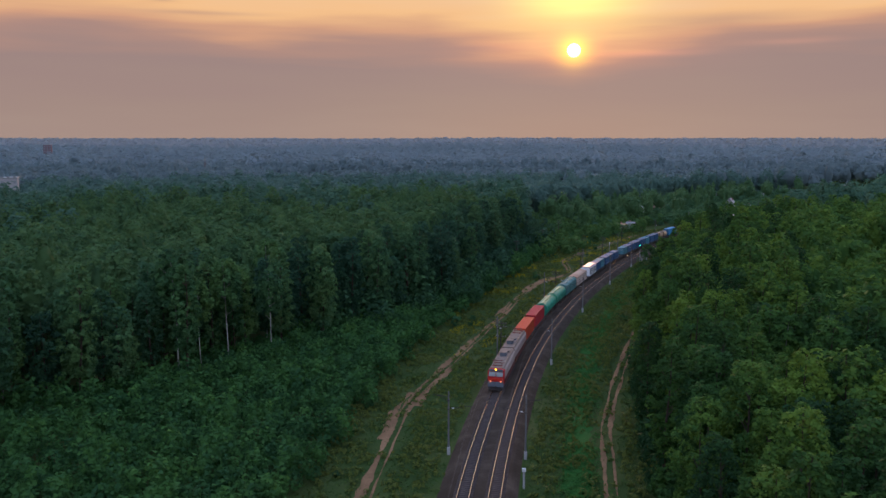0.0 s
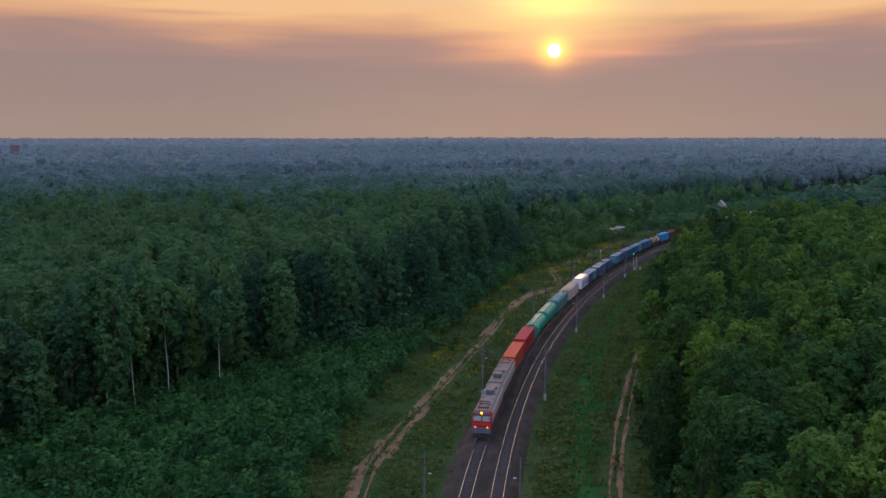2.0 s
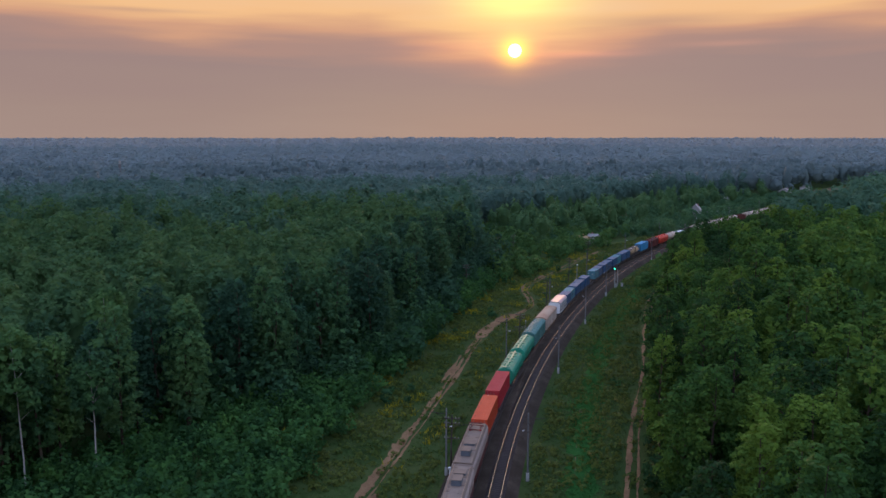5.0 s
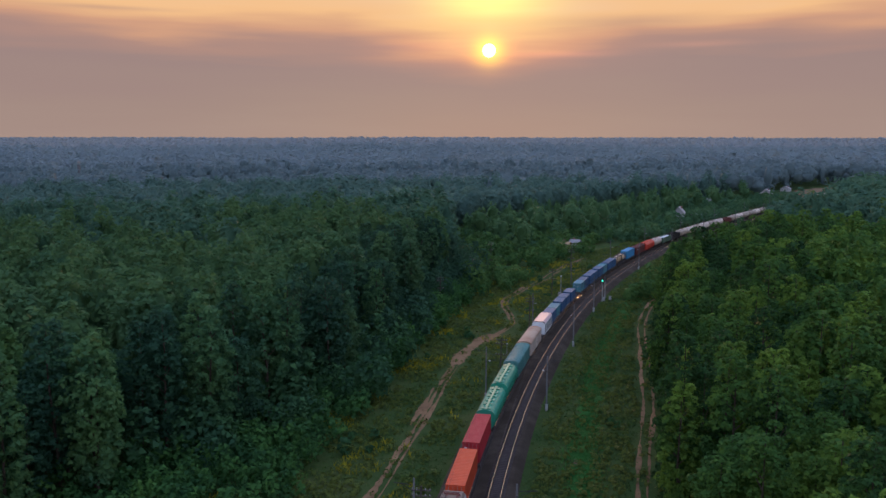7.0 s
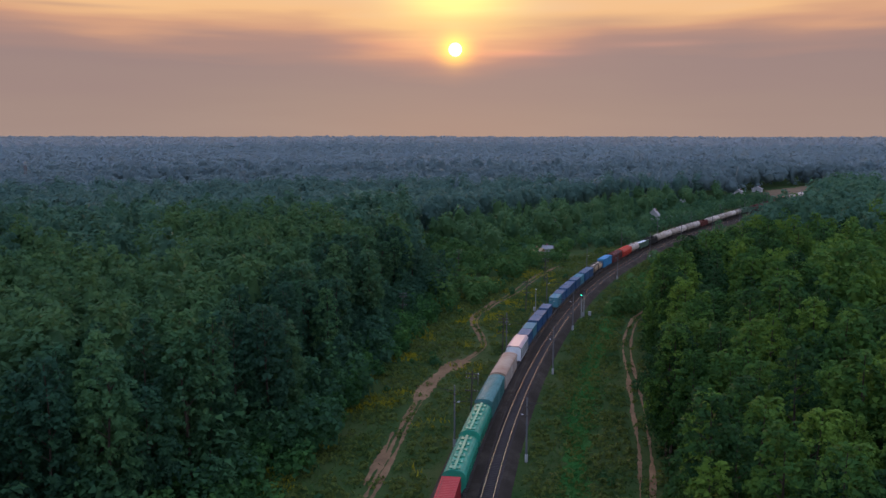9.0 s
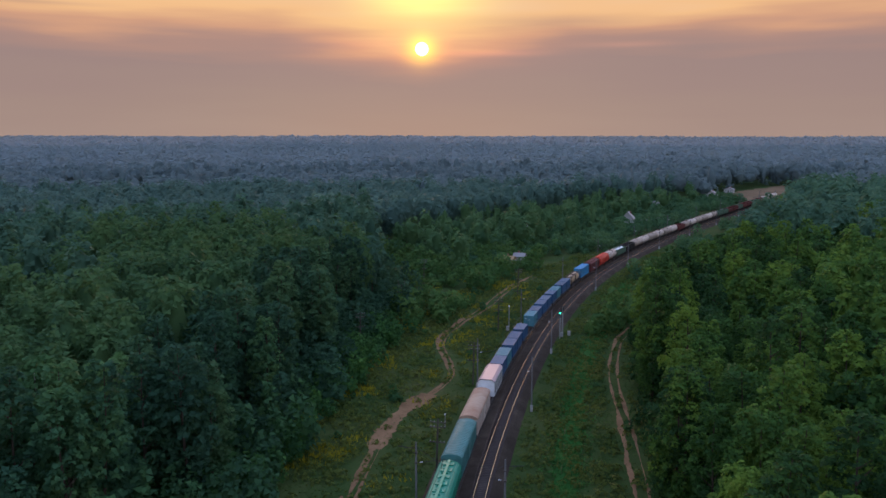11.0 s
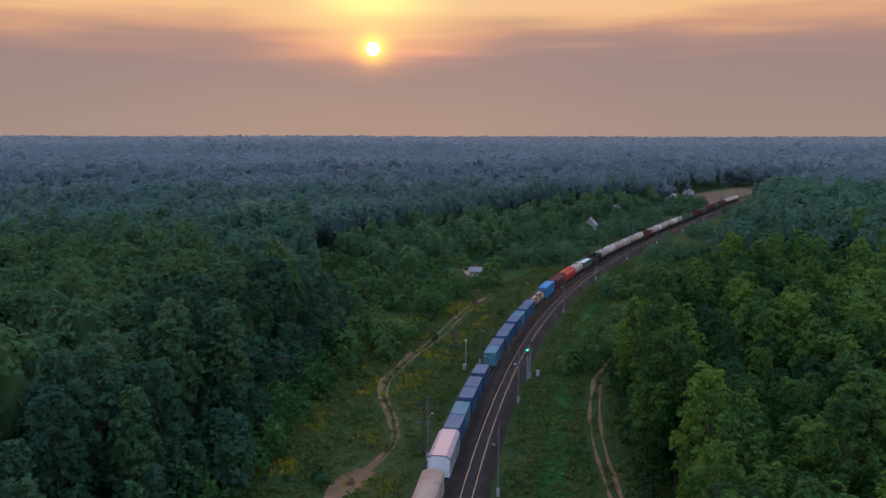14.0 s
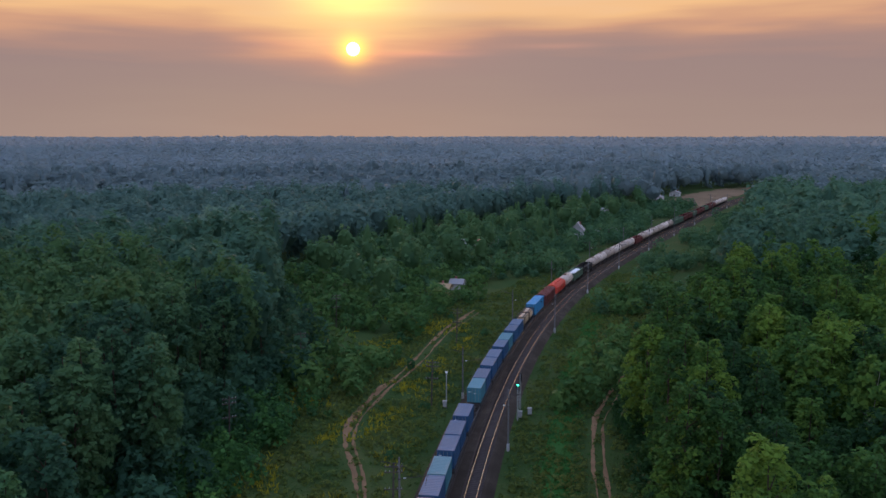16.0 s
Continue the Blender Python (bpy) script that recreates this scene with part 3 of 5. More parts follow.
def trunk_tris(rng, h, r0, limbs, reach):
    """A tapered trunk with limbs."""
    segs = []
    bends = rng.normal(0, 0.012 * h, (5, 2))
    bends[0] = 0
    zs = np.linspace(-0.4, h * 0.92, 5)
    pts = np.column_stack([np.cumsum(bends, axis=0) * 0.6, zs])
    for i in range(4):
        segs.append((pts[i], pts[i + 1], r0 * (1 - 0.22 * i), r0 * (0.78 - 0.22 * i) + 0.01))
    for i in range(limbs):
        u = rng.uniform(0.35, 0.85)
        p = np.array([np.interp(u * h * 0.92, zs, pts[:, k]) for k in range(3)])
        a = rng.uniform(0, 6.28)
        e = p + np.array([math.cos(a) * reach, math.sin(a) * reach, reach * 0.9]) * rng.uniform(0.6, 1.0) * (1.1 - 0.5 * u)
        segs.append((p, e, r0 * 0.35, r0 * 0.08))
    V, F = [], []
    for a, b, ra, rb in segs:
        d = (b - a) / np.linalg.norm(b - a)
        u = np.cross(d, (0.3, 0.9, 0.2)); u /= np.linalg.norm(u)
        w = np.cross(d, u)
        k = len(V)
        for c, rr in ((a, ra), (b, rb)):
            for t in range(6):
                V.append(c + rr * (u * math.cos(t * math.pi / 3) + w * math.sin(t * math.pi / 3)))
        F += [(k + t, k + (t + 1) % 6, k + 6 + (t + 1) % 6, k + 6 + t) for t in range(6)]
    return np.array(V), np.array(F)


def spread(rng, xmin, xmax, ymin, ymax, gap):
    gx, gy = np.meshgrid(np.arange(xmin, xmax, gap), np.arange(ymin, ymax, gap))
    gx = gx + (np.arange(gx.shape[0]) % 2 * gap / 2)[:, None]
    x = gx.ravel() + rng.uniform(-0.42, 0.42, gx.size) * gap
    y = gy.ravel() + rng.uniform(-0.42, 0.42, gx.size) * gap
    return x, y


LEFT_EDGE = ([-300, 60, 100, 126, 141, 156, 173, 190, 205, 226, 268, 300, 330, 352, 390, 420, 470, 560, 700, 770, 800, 980, 1020, 1400],
             [100, 100, 92, 80, 66, 60, 52, 44, 38, 33, 38, 45, 46, 50, 72, 95, 110, 115, 85, 40, 62, 62, 20, 15])
RIGHT_EDGE = ([-300, 100, 170, 215, 260, 300, 330, 360, 400, 450, 520, 600, 700, 1400], [23, 22.5, 22.5, 25, 24, 22, 25, 33, 42, 46, 44, 38, 28, 18])


def in_view(x, y):
    """The wedge of country that the flight looks over."""
    return (np.arctan2(x, y + 12) > radians(-36)) & ((np.arctan2(x, y) < radians(42)) | (np.arctan2(x - 25, np.maximum(y - 150, 1)) < radians(54)) & (y > 150)) & (y > 45)


def wooded(x, y, s, off):
    return np.where(off < 0, -off > np.interp(s, *LEFT_EDGE) + 3 * np.sin(s * 0.21), off > np.interp(s, *RIGHT_EDGE) + 2 * np.sin(s * 0.27))


def crown_body(g, h, r, low, sides=7):
    """The dense inside of a crown: a lumpy tapered dome."""
    V, F = [(0, 0, h * g.uniform(0.95, 1.0))], []
    rings = ((0.90, 0.45), (0.74, 0.80), (0.50, 0.98), (0.22, 0.86), (0.0, 0.45))
    for k, (u, q) in enumerate(rings):
        for i in range(sides):
            a = (i + 0.5 * (k % 2)) * 2 * math.pi / sides + g.uniform(-0.2, 0.2)
            e = r * q * g.uniform(0.72, 1.18)
            V.append((e * math.cos(a), e * math.sin(a), h * (low + (1 - low) * (u + g.uniform(-0.06, 0.06)))))
    for i in range(sides):
        j = (i + 1) % sides
        F.append((0, 1 + i, 1 + j))
        for k in range(len(rings) - 1):
            a, b = 1 + k * sides, 1 + (k + 1) * sides
            if k % 2:
                F += [(a + i, b + i, a + j), (a + j, b + i, b + j)]
            else:
                F += [(a + i, b + i, b + j), (a + i, b + j, a + j)]
    return np.array(V), np.array(F)


def templates(seed, kinds, n, tri, size, up=0.25, ruffle=0.62, body=0.0):
    """Crowns of leaf clumps; body: the size of the dense inside, if any."""
    out = []
    for i, (kind, h, r) in enumerate(kinds):
        g = np.random.default_rng(seed + i)
        V, F = cards(g, n, tri, size, crown_lobes(g, kind, h, r), up, ruffle)
        if body:
            cone = kind == "spruce"
            bv, bf = crown_body(g, h * (0.82 if cone else 0.86), r * body * (0.6 if cone else 1.0), 0.15 if cone else 0.42)
            V, F = np.concatenate([V, bv]), np.concatenate([F, bf + len(V)])
        out.append((kind, h, r, V, F))
    return out


def plant(rng, temps, x, y, name, mat, label, category, scale=(0.85, 1.12), hscale=None):
    """Many crowns in one mesh."""
    z = ground_z(x, y)
    Vs, Fs, k = [], [], 0
    which = rng.integers(0, len(temps), len(x))
    for i, t in enumerate(temps):
        idx = np.nonzero(which == i)[0]
        if not len(idx):
            continue
        V, F = t[3], t[4]
        a = rng.uniform(0, 6.28, len(idx))
        sc = rng.uniform(*scale, len(idx))
        sh = sc * rng.uniform(0.92, 1.08, len(idx)) * (1 if hscale is None else hscale[idx])
        c, sn = np.cos(a) * sc, np.sin(a) * sc
        P = np.stack([V[:, 0] * c[:, None] - V[:, 1] * sn[:, None] + x[idx][:, None],
                      V[:, 0] * sn[:, None] + V[:, 1] * c[:, None] + y[idx][:, None],
                      V[:, 2] * sh[:, None] + z[idx][:, None]], -1)
        m = len(V)
        Vs.append(P.reshape(-1, 3))
        Fs.append((np.arange(len(idx))[:, None, None] * m + F).reshape(-1, F.shape[1]) + k)
        k += len(idx) * m
    return np_thing(name, np.concatenate(Vs), np.concatenate(Fs), mat, label, category, "stuff", True)


def tree_prototype(seed, kind, h, r, leaf, bark, label, category, n, leaf_size):
    g = np.random.default_rng(seed)
    tree = empty(category.replace(" ", "_"), label, category.replace("_", " "), "trees at the forest edge")
    V, F = trunk_tris(g, h, {"tall": 0.0068}.get(kind, 0.011) * h, 7 if kind != "spruce" else 0, r * 0.8)
    me = np_mesh("trunk", V, F)
    me.materials.append(bark)
    new("trunk", me).parent = tree
    V, F = cards(g, n, True, leaf_size, crown_lobes(g, kind, h, r), 0.3)
    me = np_mesh("crown", V, F)
    me.materials.append(leaf)
    new("crown", me).parent = tree
    return tree


BROAD_A, BROAD_B = "tall broadleaf tree with a dense dark green crown", "spreading broadleaf tree with a rounded green crown"
ASPEN, BIRCH_G = "aspen with a fresh yellowish green crown", "slender birch with grey trunk and light green crown"
PROTO = [tree_prototype(10, "broad", 23, 3.7, LEAF_BROAD, BARK, BROAD_A, "broadleaf_tree", 2600, 0.50),
         tree_prototype(11, "broad", 21, 4.3, LEAF_BROAD, BARK, BROAD_B, "broadleaf_tree", 2800, 0.50),
         tree_prototype(12, "broad", 25, 3.5, LEAF_BROAD, BARK, BROAD_A, "broadleaf_tree", 2600, 0.50),
         tree_prototype(13, "birch", 24, 3.0, LEAF_BIRCH, BARK, BIRCH_G, "birch_tree", 2200, 0.48),
         tree_prototype(15, "tall", 26, 4.0, LEAF_BIRCH, BIRCH, "old birch with a long bare white trunk", "birch_tree", 1700, 0.60),
         tree_prototype(20, "broad", 23, 3.9, LEAF_SUNNY, BARK, ASPEN, "aspen_tree", 5200, 0.34),
         tree_prototype(21, "broad", 21, 4.3, LEAF_SUNNY, BARK, ASPEN, "aspen_tree", 5200, 0.34),
         tree_prototype(22, "birch", 24, 3.2, LEAF_SUNNY, BARK, BIRCH_G, "birch_tree", 4400, 0.34),
         tree_prototype(23, "broad", 24, 3.8, LEAF_SUNNY, BARK, ASPEN, "aspen_tree", 2600, 0.50),
         tree_prototype(24, "broad", 22, 4.2, LEAF_SUNNY, BARK, ASPEN, "aspen_tree", 2600, 0.50),
         tree_prototype(27, "broad", 23, 3.8, LEAF_HAZE_FAINT, BARK, BROAD_A, "broadleaf_tree", 2300, 0.55),
         tree_prototype(28, "birch", 24, 3.3, LEAF_HAZE_FAINT, BARK, BIRCH_G, "birch_tree", 2100, 0.52),
         tree_prototype(25, "tall", 24, 3.6, LEAF_SUNNY, BIRCH, "old birch with a pale bare trunk", "birch_tree", 2000, 0.60)]
PROTO_USED = set()


def put_tree(i, x, y, rng, size=1.0):
    z = float(ground_z(x, y)[0])
    m = pose(x, y, z, rng.uniform(-2, 2), rng.uniform(-2, 2), rng.uniform(0, 360))
    p = PROTO[i]
    if i not in PROTO_USED:
        PROTO_USED.add(i)
        p.matrix_world = m @ Matrix.Scale(size, 4)
        return p
    c = copy_thing(p, m)
    c.scale = (size, size, size)
    return c


rng = np.random.default_rng(21)
x, y = spread(rng, -330, 560, 20, 480, 5.9)
s, off = to_track(x, y)
edge_l, edge_r = np.interp(s, *LEFT_EDGE), np.interp(s, *RIGHT_EDGE)
ok = wooded(x, y, s, off) & in_view(x, y) & (np.hypot(x - 10, y - 60) < 420)
x, y, s, off, edge_l, edge_r = [v[ok] for v in (x, y, s, off, edge_l, edge_r)]
single = ((off > 0) & (off < edge_r + 33) & (s > 40) & (s < 415) & (np.hypot(x - 20, y - 130) < 270)) | ((off < 0) & (-off < edge_l + 17) & (s > 118) & (s < 330))
for a, b, o, e, q in zip(x[single], y[single], off[single], edge_r[single], s[single]):
    # farther along the left edge, trees take the faintly hazed leaf colour
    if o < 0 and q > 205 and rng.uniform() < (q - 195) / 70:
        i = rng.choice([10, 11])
    elif o < 0:
        i = rng.choice([0, 1, 2, 3, 4], p=[0.28, 0.16, 0.32, 0.20, 0.04])
    elif o < e + 17 and q < 300:
        i = rng.choice([5, 6, 7], p=[0.36, 0.34, 0.30])
    else:
        i = rng.choice([8, 9, 12], p=[0.48, 0.46, 0.06])
    put_tree(int(i), a, b, rng, rng.uniform(0.80, 1.08))
for a, b, q in ((-52.7, 160, 1.05), (-48.5, 161.7, 0.80), (-44.7, 167.6, 0.92), (-36.2, 170, 0.80), (-79.9, 145, 0.98)):
    put_tree(4, a, b, rng, q)
n_single = int(single.sum())
NEAR = templates(40, [("canopy", 23, 4.1), ("canopy", 25, 3.8), ("broad", 24, 3.3), ("canopy", 21, 4.6), ("canopy", 24, 3.5)], 500, True, 0.66, 0.2, 0.50, 0.58)
x, y, off = x[~single], y[~single], off[~single]
# beyond this distance the canopy takes the haze-coloured leaves
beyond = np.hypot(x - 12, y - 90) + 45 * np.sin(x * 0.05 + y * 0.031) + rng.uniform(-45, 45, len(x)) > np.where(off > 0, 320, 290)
east = off > 0
plant(rng, NEAR, x[~beyond & east], y[~beyond & east], "aspen_woodland", LEAF_SUNNY, "dense fresh green aspen and birch canopy", "woodland")
plant(rng, NEAR, x[~beyond & ~east], y[~beyond & ~east], "woodland", LEAF_CANOPY, "dense mixed woodland canopy in late summer green", "woodland")
BEHIND = templates(50, [("canopy", 23, 4.3), ("canopy", 25, 4.0), ("canopy", 24, 3.6), ("canopy", 21, 4.7), ("spruce", 25, 3.2)], 220, True, 1.05, 0.25, 0.42, 0.58)
plant(rng, BEHIND, x[beyond], y[beyond], "woodland_behind", LEAF_HAZE_LIGHT, "dense mixed woodland canopy, green dulled by painted haze", "woodland")
# pale trunks at the feet of the woods
mid = (np.abs(off) < 110)
tv, tf = trunk_tris(np.random.default_rng(3), 20, 0.2, 1, 3.0)
px, py = x[mid], y[mid]
V = (tv[None] + np.stack([px, py, ground_z(px, py)], -1)[:, None]).reshape(-1, 3)
np_thing("woodland_trunks", V, (np.arange(len(px))[:, None, None] * len(tv) + tf).reshape(-1, 4), BARK, "grey trunks in the woodland", "tree trunks", "stuff")

# woods on either hand and behind
x, y = spread(rng, -280, 330, -120, 330, 8.5)
s, off = to_track(x, y)
ok = wooded(x, y, s, off) & ~in_view(x, y)
plant(rng, templates(55, [("broad", 23, 4.8), ("broad", 21, 5.0), ("birch", 24, 4.2)], 40, True, 2.8, 0.4, 0.5), x[ok], y[ok], "woodland_around", LEAF_BROAD, "mixed woodland on either hand", "woodland")

# woods further out
x, y = spread(rng, -620, 900, 20, 900, 9.5)
s, off = to_track(x, y)
r = np.hypot(x - 10, y - 60)
ok = wooded(x, y, s, off) & in_view(x, y) & (r >= 420) & (r < 700) & ~((off < -150) & (np.hypot(x, y) > 455) & (np.hypot(x, y) < 520))
MID = templates(60, [("canopy", 22, 6.2), ("canopy", 24, 5.8), ("broad", 23, 5.4), ("canopy", 20, 6.6), ("spruce", 25, 4.6)], 130, True, 1.5, 0.4, 0.34, 0.72)
left_dip = ok & (off < 0) & (np.hypot(x, y) + rng.uniform(-70, 70, len(x)) > 500)
near_mid, east = ok & ~left_dip & (off < 0), ok & (off > 0)
plant(rng, MID, x[east], y[east], "woodland_past_the_curve", LEAF_HAZE_LIGHT, "closed green canopy running on beside the railway", "woodland")
plant(rng, MID, x[near_mid], y[near_mid], "woodland_beyond", LEAF_HAZE_MID, "mixed woodland canopy further off", "woodland")
plant(rng, MID, x[left_dip], y[left_dip], "valley_woods", LEAF_HAZE_MID, "woods in the hollow behind, coloured bluish for haze", "woodland")

x, y = spread(rng, -1300, 2100, 300, 1950, 13.5)
s, off = to_track(x, y)
r = np.hypot(x - 10, y - 60) + rng.uniform(-60, 60, len(x))
old = np.clip((np.sin(x * 0.0061 + 1.9 * np.sin(y * 0.0043)) + np.sin(y * 0.0105 + 1.3 * np.sin(x * 0.0052) + 2) + 0.5 * np.sin(x * 0.019 + y * 0.023)) / 2.2, -1, 1)
ok = wooded(x, y, s, off) & in_view(x, y) & (r >= 690) & (r < 1700) & (old > -0.9)
FARW = templates(80, [("canopy", 23, 8.5), ("canopy", 26, 8), ("spruce", 28, 7), ("canopy", 20, 9), ("canopy", 24, 7)], 52, True, 2.2, 0.9, 0.22, 0.84)
FARW_OUT = templates(85, [("canopy", 23, 8.5), ("canopy", 26, 8), ("spruce", 28, 7), ("canopy", 20, 9), ("canopy", 24, 7)], 34, True, 3.2, 0.9, 0.22)
# both belts carry haze in their leaf colour, more in the outer one
near_, far_ = ok & (r < 1020), ok & (r >= 1020)
plant(rng, FARW, x[near_], y[near_], "far_woods", LEAF_HAZE_DEEP, "closed canopy of far mixed woods", "woodland", (0.8, 1.15), 0.92 + 0.16 * old[near_])
plant(rng, FARW_OUT, x[far_], y[far_], "farther_woods", LEAF_HAZE_BLUE, "closed canopy of far woods in a painted haze blue-green", "woodland", (0.85, 1.25), 0.92 + 0.16 * old[far_])
x, y = spread(rng, -3400, 4600, 1200, 4700, 40)
r = np.hypot(x, y)
ok = (r > 1800) & (r < 4700) & (np.arctan2(x, y) > radians(-38)) & (np.arctan2(x, y) < radians(56))
old = np.sin(x * 0.0021 + 1.9 * np.sin(y * 0.0023)) + np.sin(y * 0.0047 + 1.3 * np.sin(x * 0.0022) + 2)
FARTHEST = templates(95, [("canopy", 22, 27), ("canopy", 24, 25), ("canopy", 20, 30)], 18, True, 8.5, 1.5, 0.10)
plant(rng, FARTHEST, x[ok], y[ok], "horizon_woods", LEAF_HAZE_HORIZON, "woods towards the horizon in a painted haze grey-blue", "woodland", (0.85, 1.15), 0.95 + 0.12 * old[ok])


def haze_glow_ridge():
    a = np.radians(np.linspace(-70, 90, 500))
    V = []
    for t in a:
        top = np.interp(math.degrees(t), [-30, -12, 0, 30], [29, 34, 38, 40]) + 6 * noise.noise((t * 6, 0, 0)) + 6 * noise.noise((t * 31, 4, 0)) + 1.6 * noise.noise((t * 170, 9, 0))
        for z in (-20, top):
            V.append((4850 * math.sin(t), 4850 * math.cos(t), z))
    i = np.arange(len(a) - 1) * 2
    m, nt, bsdf = base_mat("haze_glow_ridge")
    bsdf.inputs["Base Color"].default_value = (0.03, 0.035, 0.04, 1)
    # horizon haze put in as a grey emission on the ridge
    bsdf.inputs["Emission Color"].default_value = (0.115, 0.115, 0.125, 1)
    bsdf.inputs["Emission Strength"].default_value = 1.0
    np_thing("backdrop", np.array(V), np.stack([i, i + 2, i + 3, i + 1], -1), m, "wooded ridge on the horizon, glowing in haze grey", "backdrop", "structure")


haze_glow_ridge()

# thicket of young trees in front of the left woods
x, y = spread(rng, -140, 60, 45, 330, 2.3)
s, off = to_track(x, y)
inner = np.interp(s, [0, 60, 110, 150, 190, 230, 300, 420], [30, 28, 25, 27, 27, 27, 32, 36])
ok = (off < -inner - 1.5 * np.sin(s * 0.4)) & (-off < np.interp(s, *LEFT_EDGE) + 8) & in_view(x, y)
YOUNG = templates(120, [("broad", 5.2, 1.6), ("broad", 4.2, 1.8), ("birch", 6.0, 1.4), ("bush", 3.0, 2.0)], 120, True, 0.48)
plant(rng, YOUNG, x[ok], y[ok], "young_thicket", LEAF_YOUNG, "dense thicket of young birch and aspen", "thicket", (0.6, 1.2))

# half-grown trees along the foot of the left woods
x, y = spread(rng, -90, 110, 120, 430, 4.2)
s, off = to_track(x, y)
ed = np.interp(s, *LEFT_EDGE)
ok = (-off > ed - 7 + 2 * np.sin(s * 0.3)) & (-off < ed + 5) & (s > 185) & (s < 410)
HALF = templates(130, [("broad", 11, 2.6), ("broad", 9, 2.9), ("birch", 13, 2.2)], 190, True, 0.75)
# past about 255 m the trees take the faintly hazed leaf colour
far_ = s + rng.uniform(-30, 30, len(s)) > 255
plant(rng, HALF, x[ok & ~far_], y[ok & ~far_], "woodland_foot", LEAF_BIRCH, "half-grown trees at the foot of the woods", "woodland", (0.6, 1.1))
plant(rng, HALF, x[ok & far_], y[ok & far_], "woodland_foot_beyond", LEAF_HAZE_FAINT, "half-grown trees at the foot of the woods, faint haze in their colour", "woodland", (0.6, 1.1))

# bushes between the line and the village, and at the feet of the right woods
x, y = spread(rng, 0, 700, 250, 900, 4.6)
s, off = to_track(x, y)
veil = np.sin(x * 0.09 + 2 * np.sin(y * 0.05)) + np.sin(y * 0.11 + 1)
ok = (off < -np.interp(s, [330, 390, 430, 470, 700], [30, 27, 20, 15, 13]) - 4 * np.sin(s * 0.05)) & (-off < np.interp(s, *LEFT_EDGE)) & (s > 330) & (s < 800) & (veil > -0.9)
ok |= (off > 13 + 4 * np.sin(s * 0.07)) & (off < np.interp(s, *RIGHT_EDGE) + 3) & (s > 335) & (veil > -0.4)
SHRUB = templates(140, [("bush", 4.6, 2.6), ("bush", 3.4, 2.9), ("broad", 7.5, 2.8)], 75, True, 0.95)
# past about 450 m the scrub takes the faintly hazed leaf colour
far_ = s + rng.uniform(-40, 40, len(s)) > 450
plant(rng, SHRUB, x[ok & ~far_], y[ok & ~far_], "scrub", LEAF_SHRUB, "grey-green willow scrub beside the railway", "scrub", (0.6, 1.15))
plant(rng, SHRUB, x[ok & far_], y[ok & far_], "scrub_beyond", LEAF_HAZE_FAINT, "scrub beside the far railway, dulled and blued for haze", "scrub", (0.6, 1.15))
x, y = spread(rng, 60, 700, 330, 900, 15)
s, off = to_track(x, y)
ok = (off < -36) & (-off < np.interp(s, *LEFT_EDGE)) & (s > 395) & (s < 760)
plant(rng, MID, x[ok], y[ok], "village_trees", LEAF_HAZE_FAINT, "garden trees round the village", "woodland", (0.45, 0.8))
x, y = on_track(rng.uniform(60, 345, 260), rng.uniform(20.5, 28, 260))[:2]
s, off = to_track(x, y)
gap_ = np.min(np.hypot(x[:, None] - rx_, y[:, None] - ry_), axis=1)
ok = gap_ > 2.4
plant(rng, YOUNG, x[ok], y[ok], "edge_bushes", LEAF_SUNNY, "young trees and bushes at the feet of the woods", "scrub", (0.5, 1.3))


# ---- railway furniture ----
def set_on_line(ob, s, off, z=0.0, turn=0.0):
    x, y, h = on_track(s, off)
    ob.matrix_world = pose(float(x), float(y), z, 0, 0, -math.degrees(float(h)) + turn)
    return ob


def catenary_pole(side):
    """side: +1 when the arm reaches towards -x."""
    p = empty("catenary_pole", "grey concrete catenary pole with a steel bracket arm", "catenary pole", "catenary poles")
    part("shaft", cyl(B(), (0, 0, -0.3), (0, 0, 9.6), 0.15, 0.10, 12), CONCRETE, p)
    b = box(B(), (0, 0, 0.35), (0.44, 0.44, 1.2), 0.05)
    part("footing", b, WHITE_OLD, p, "weathered whitewashed concrete footing")
    a = B()
    cyl(a, (0, 0, 6.9), (-side * 3.6, 0, 7.5), 0.04, seg=6)
    cyl(a, (0, 0, 8.9), (-side * 2.6, 0, 7.35), 0.025, seg=6)
    cyl(a, (-side * 3.4, 0, 7.5), (-side * 3.2, 0, 6.2), 0.022, seg=6)
    cyl(a, (0, 0, 8.75), (side * 2.3, 0, 8.95), 0.045, seg=6)
    cyl(a, (0, 0, 8.0), (side * 1.5, 0, 8.88), 0.025, seg=6)
    part("bracket_arm", a, DARK_STEEL, p)
    i = B()
    for k in range(4):
        cyl(i, (-side * (0.5 + 0.09 * k), 0, 6.98 + 0.015 * k), (-side * (0.55 + 0.09 * k), 0, 6.99 + 0.015 * k), 0.09, seg=8)
    part("insulator", i, WHITE, p)
    part("clamp", box(B(), (0, 0, 8.2), (0.36, 0.36, 0.10), 0.01), DARK_STEEL, p)
    part("clamp", box(B(), (0, 0, 6.9), (0.40, 0.40, 0.12), 0.01), DARK_STEEL, p)
    return p


right_pole, left_pole = catenary_pole(1), catenary_pole(-1)
first = True
for s_ in (62, 118, 171, 226, 273, 313, 393, 448, 500, 555, 612, 670, 730, 790):
    q = right_pole if first else copy_thing(right_pole, Matrix())
    set_on_line(q, s_, 3.8 - float(view_shift(s_)) - (0.5 if s_ > 300 else 0.0), -0.75)
    first = False
first = True
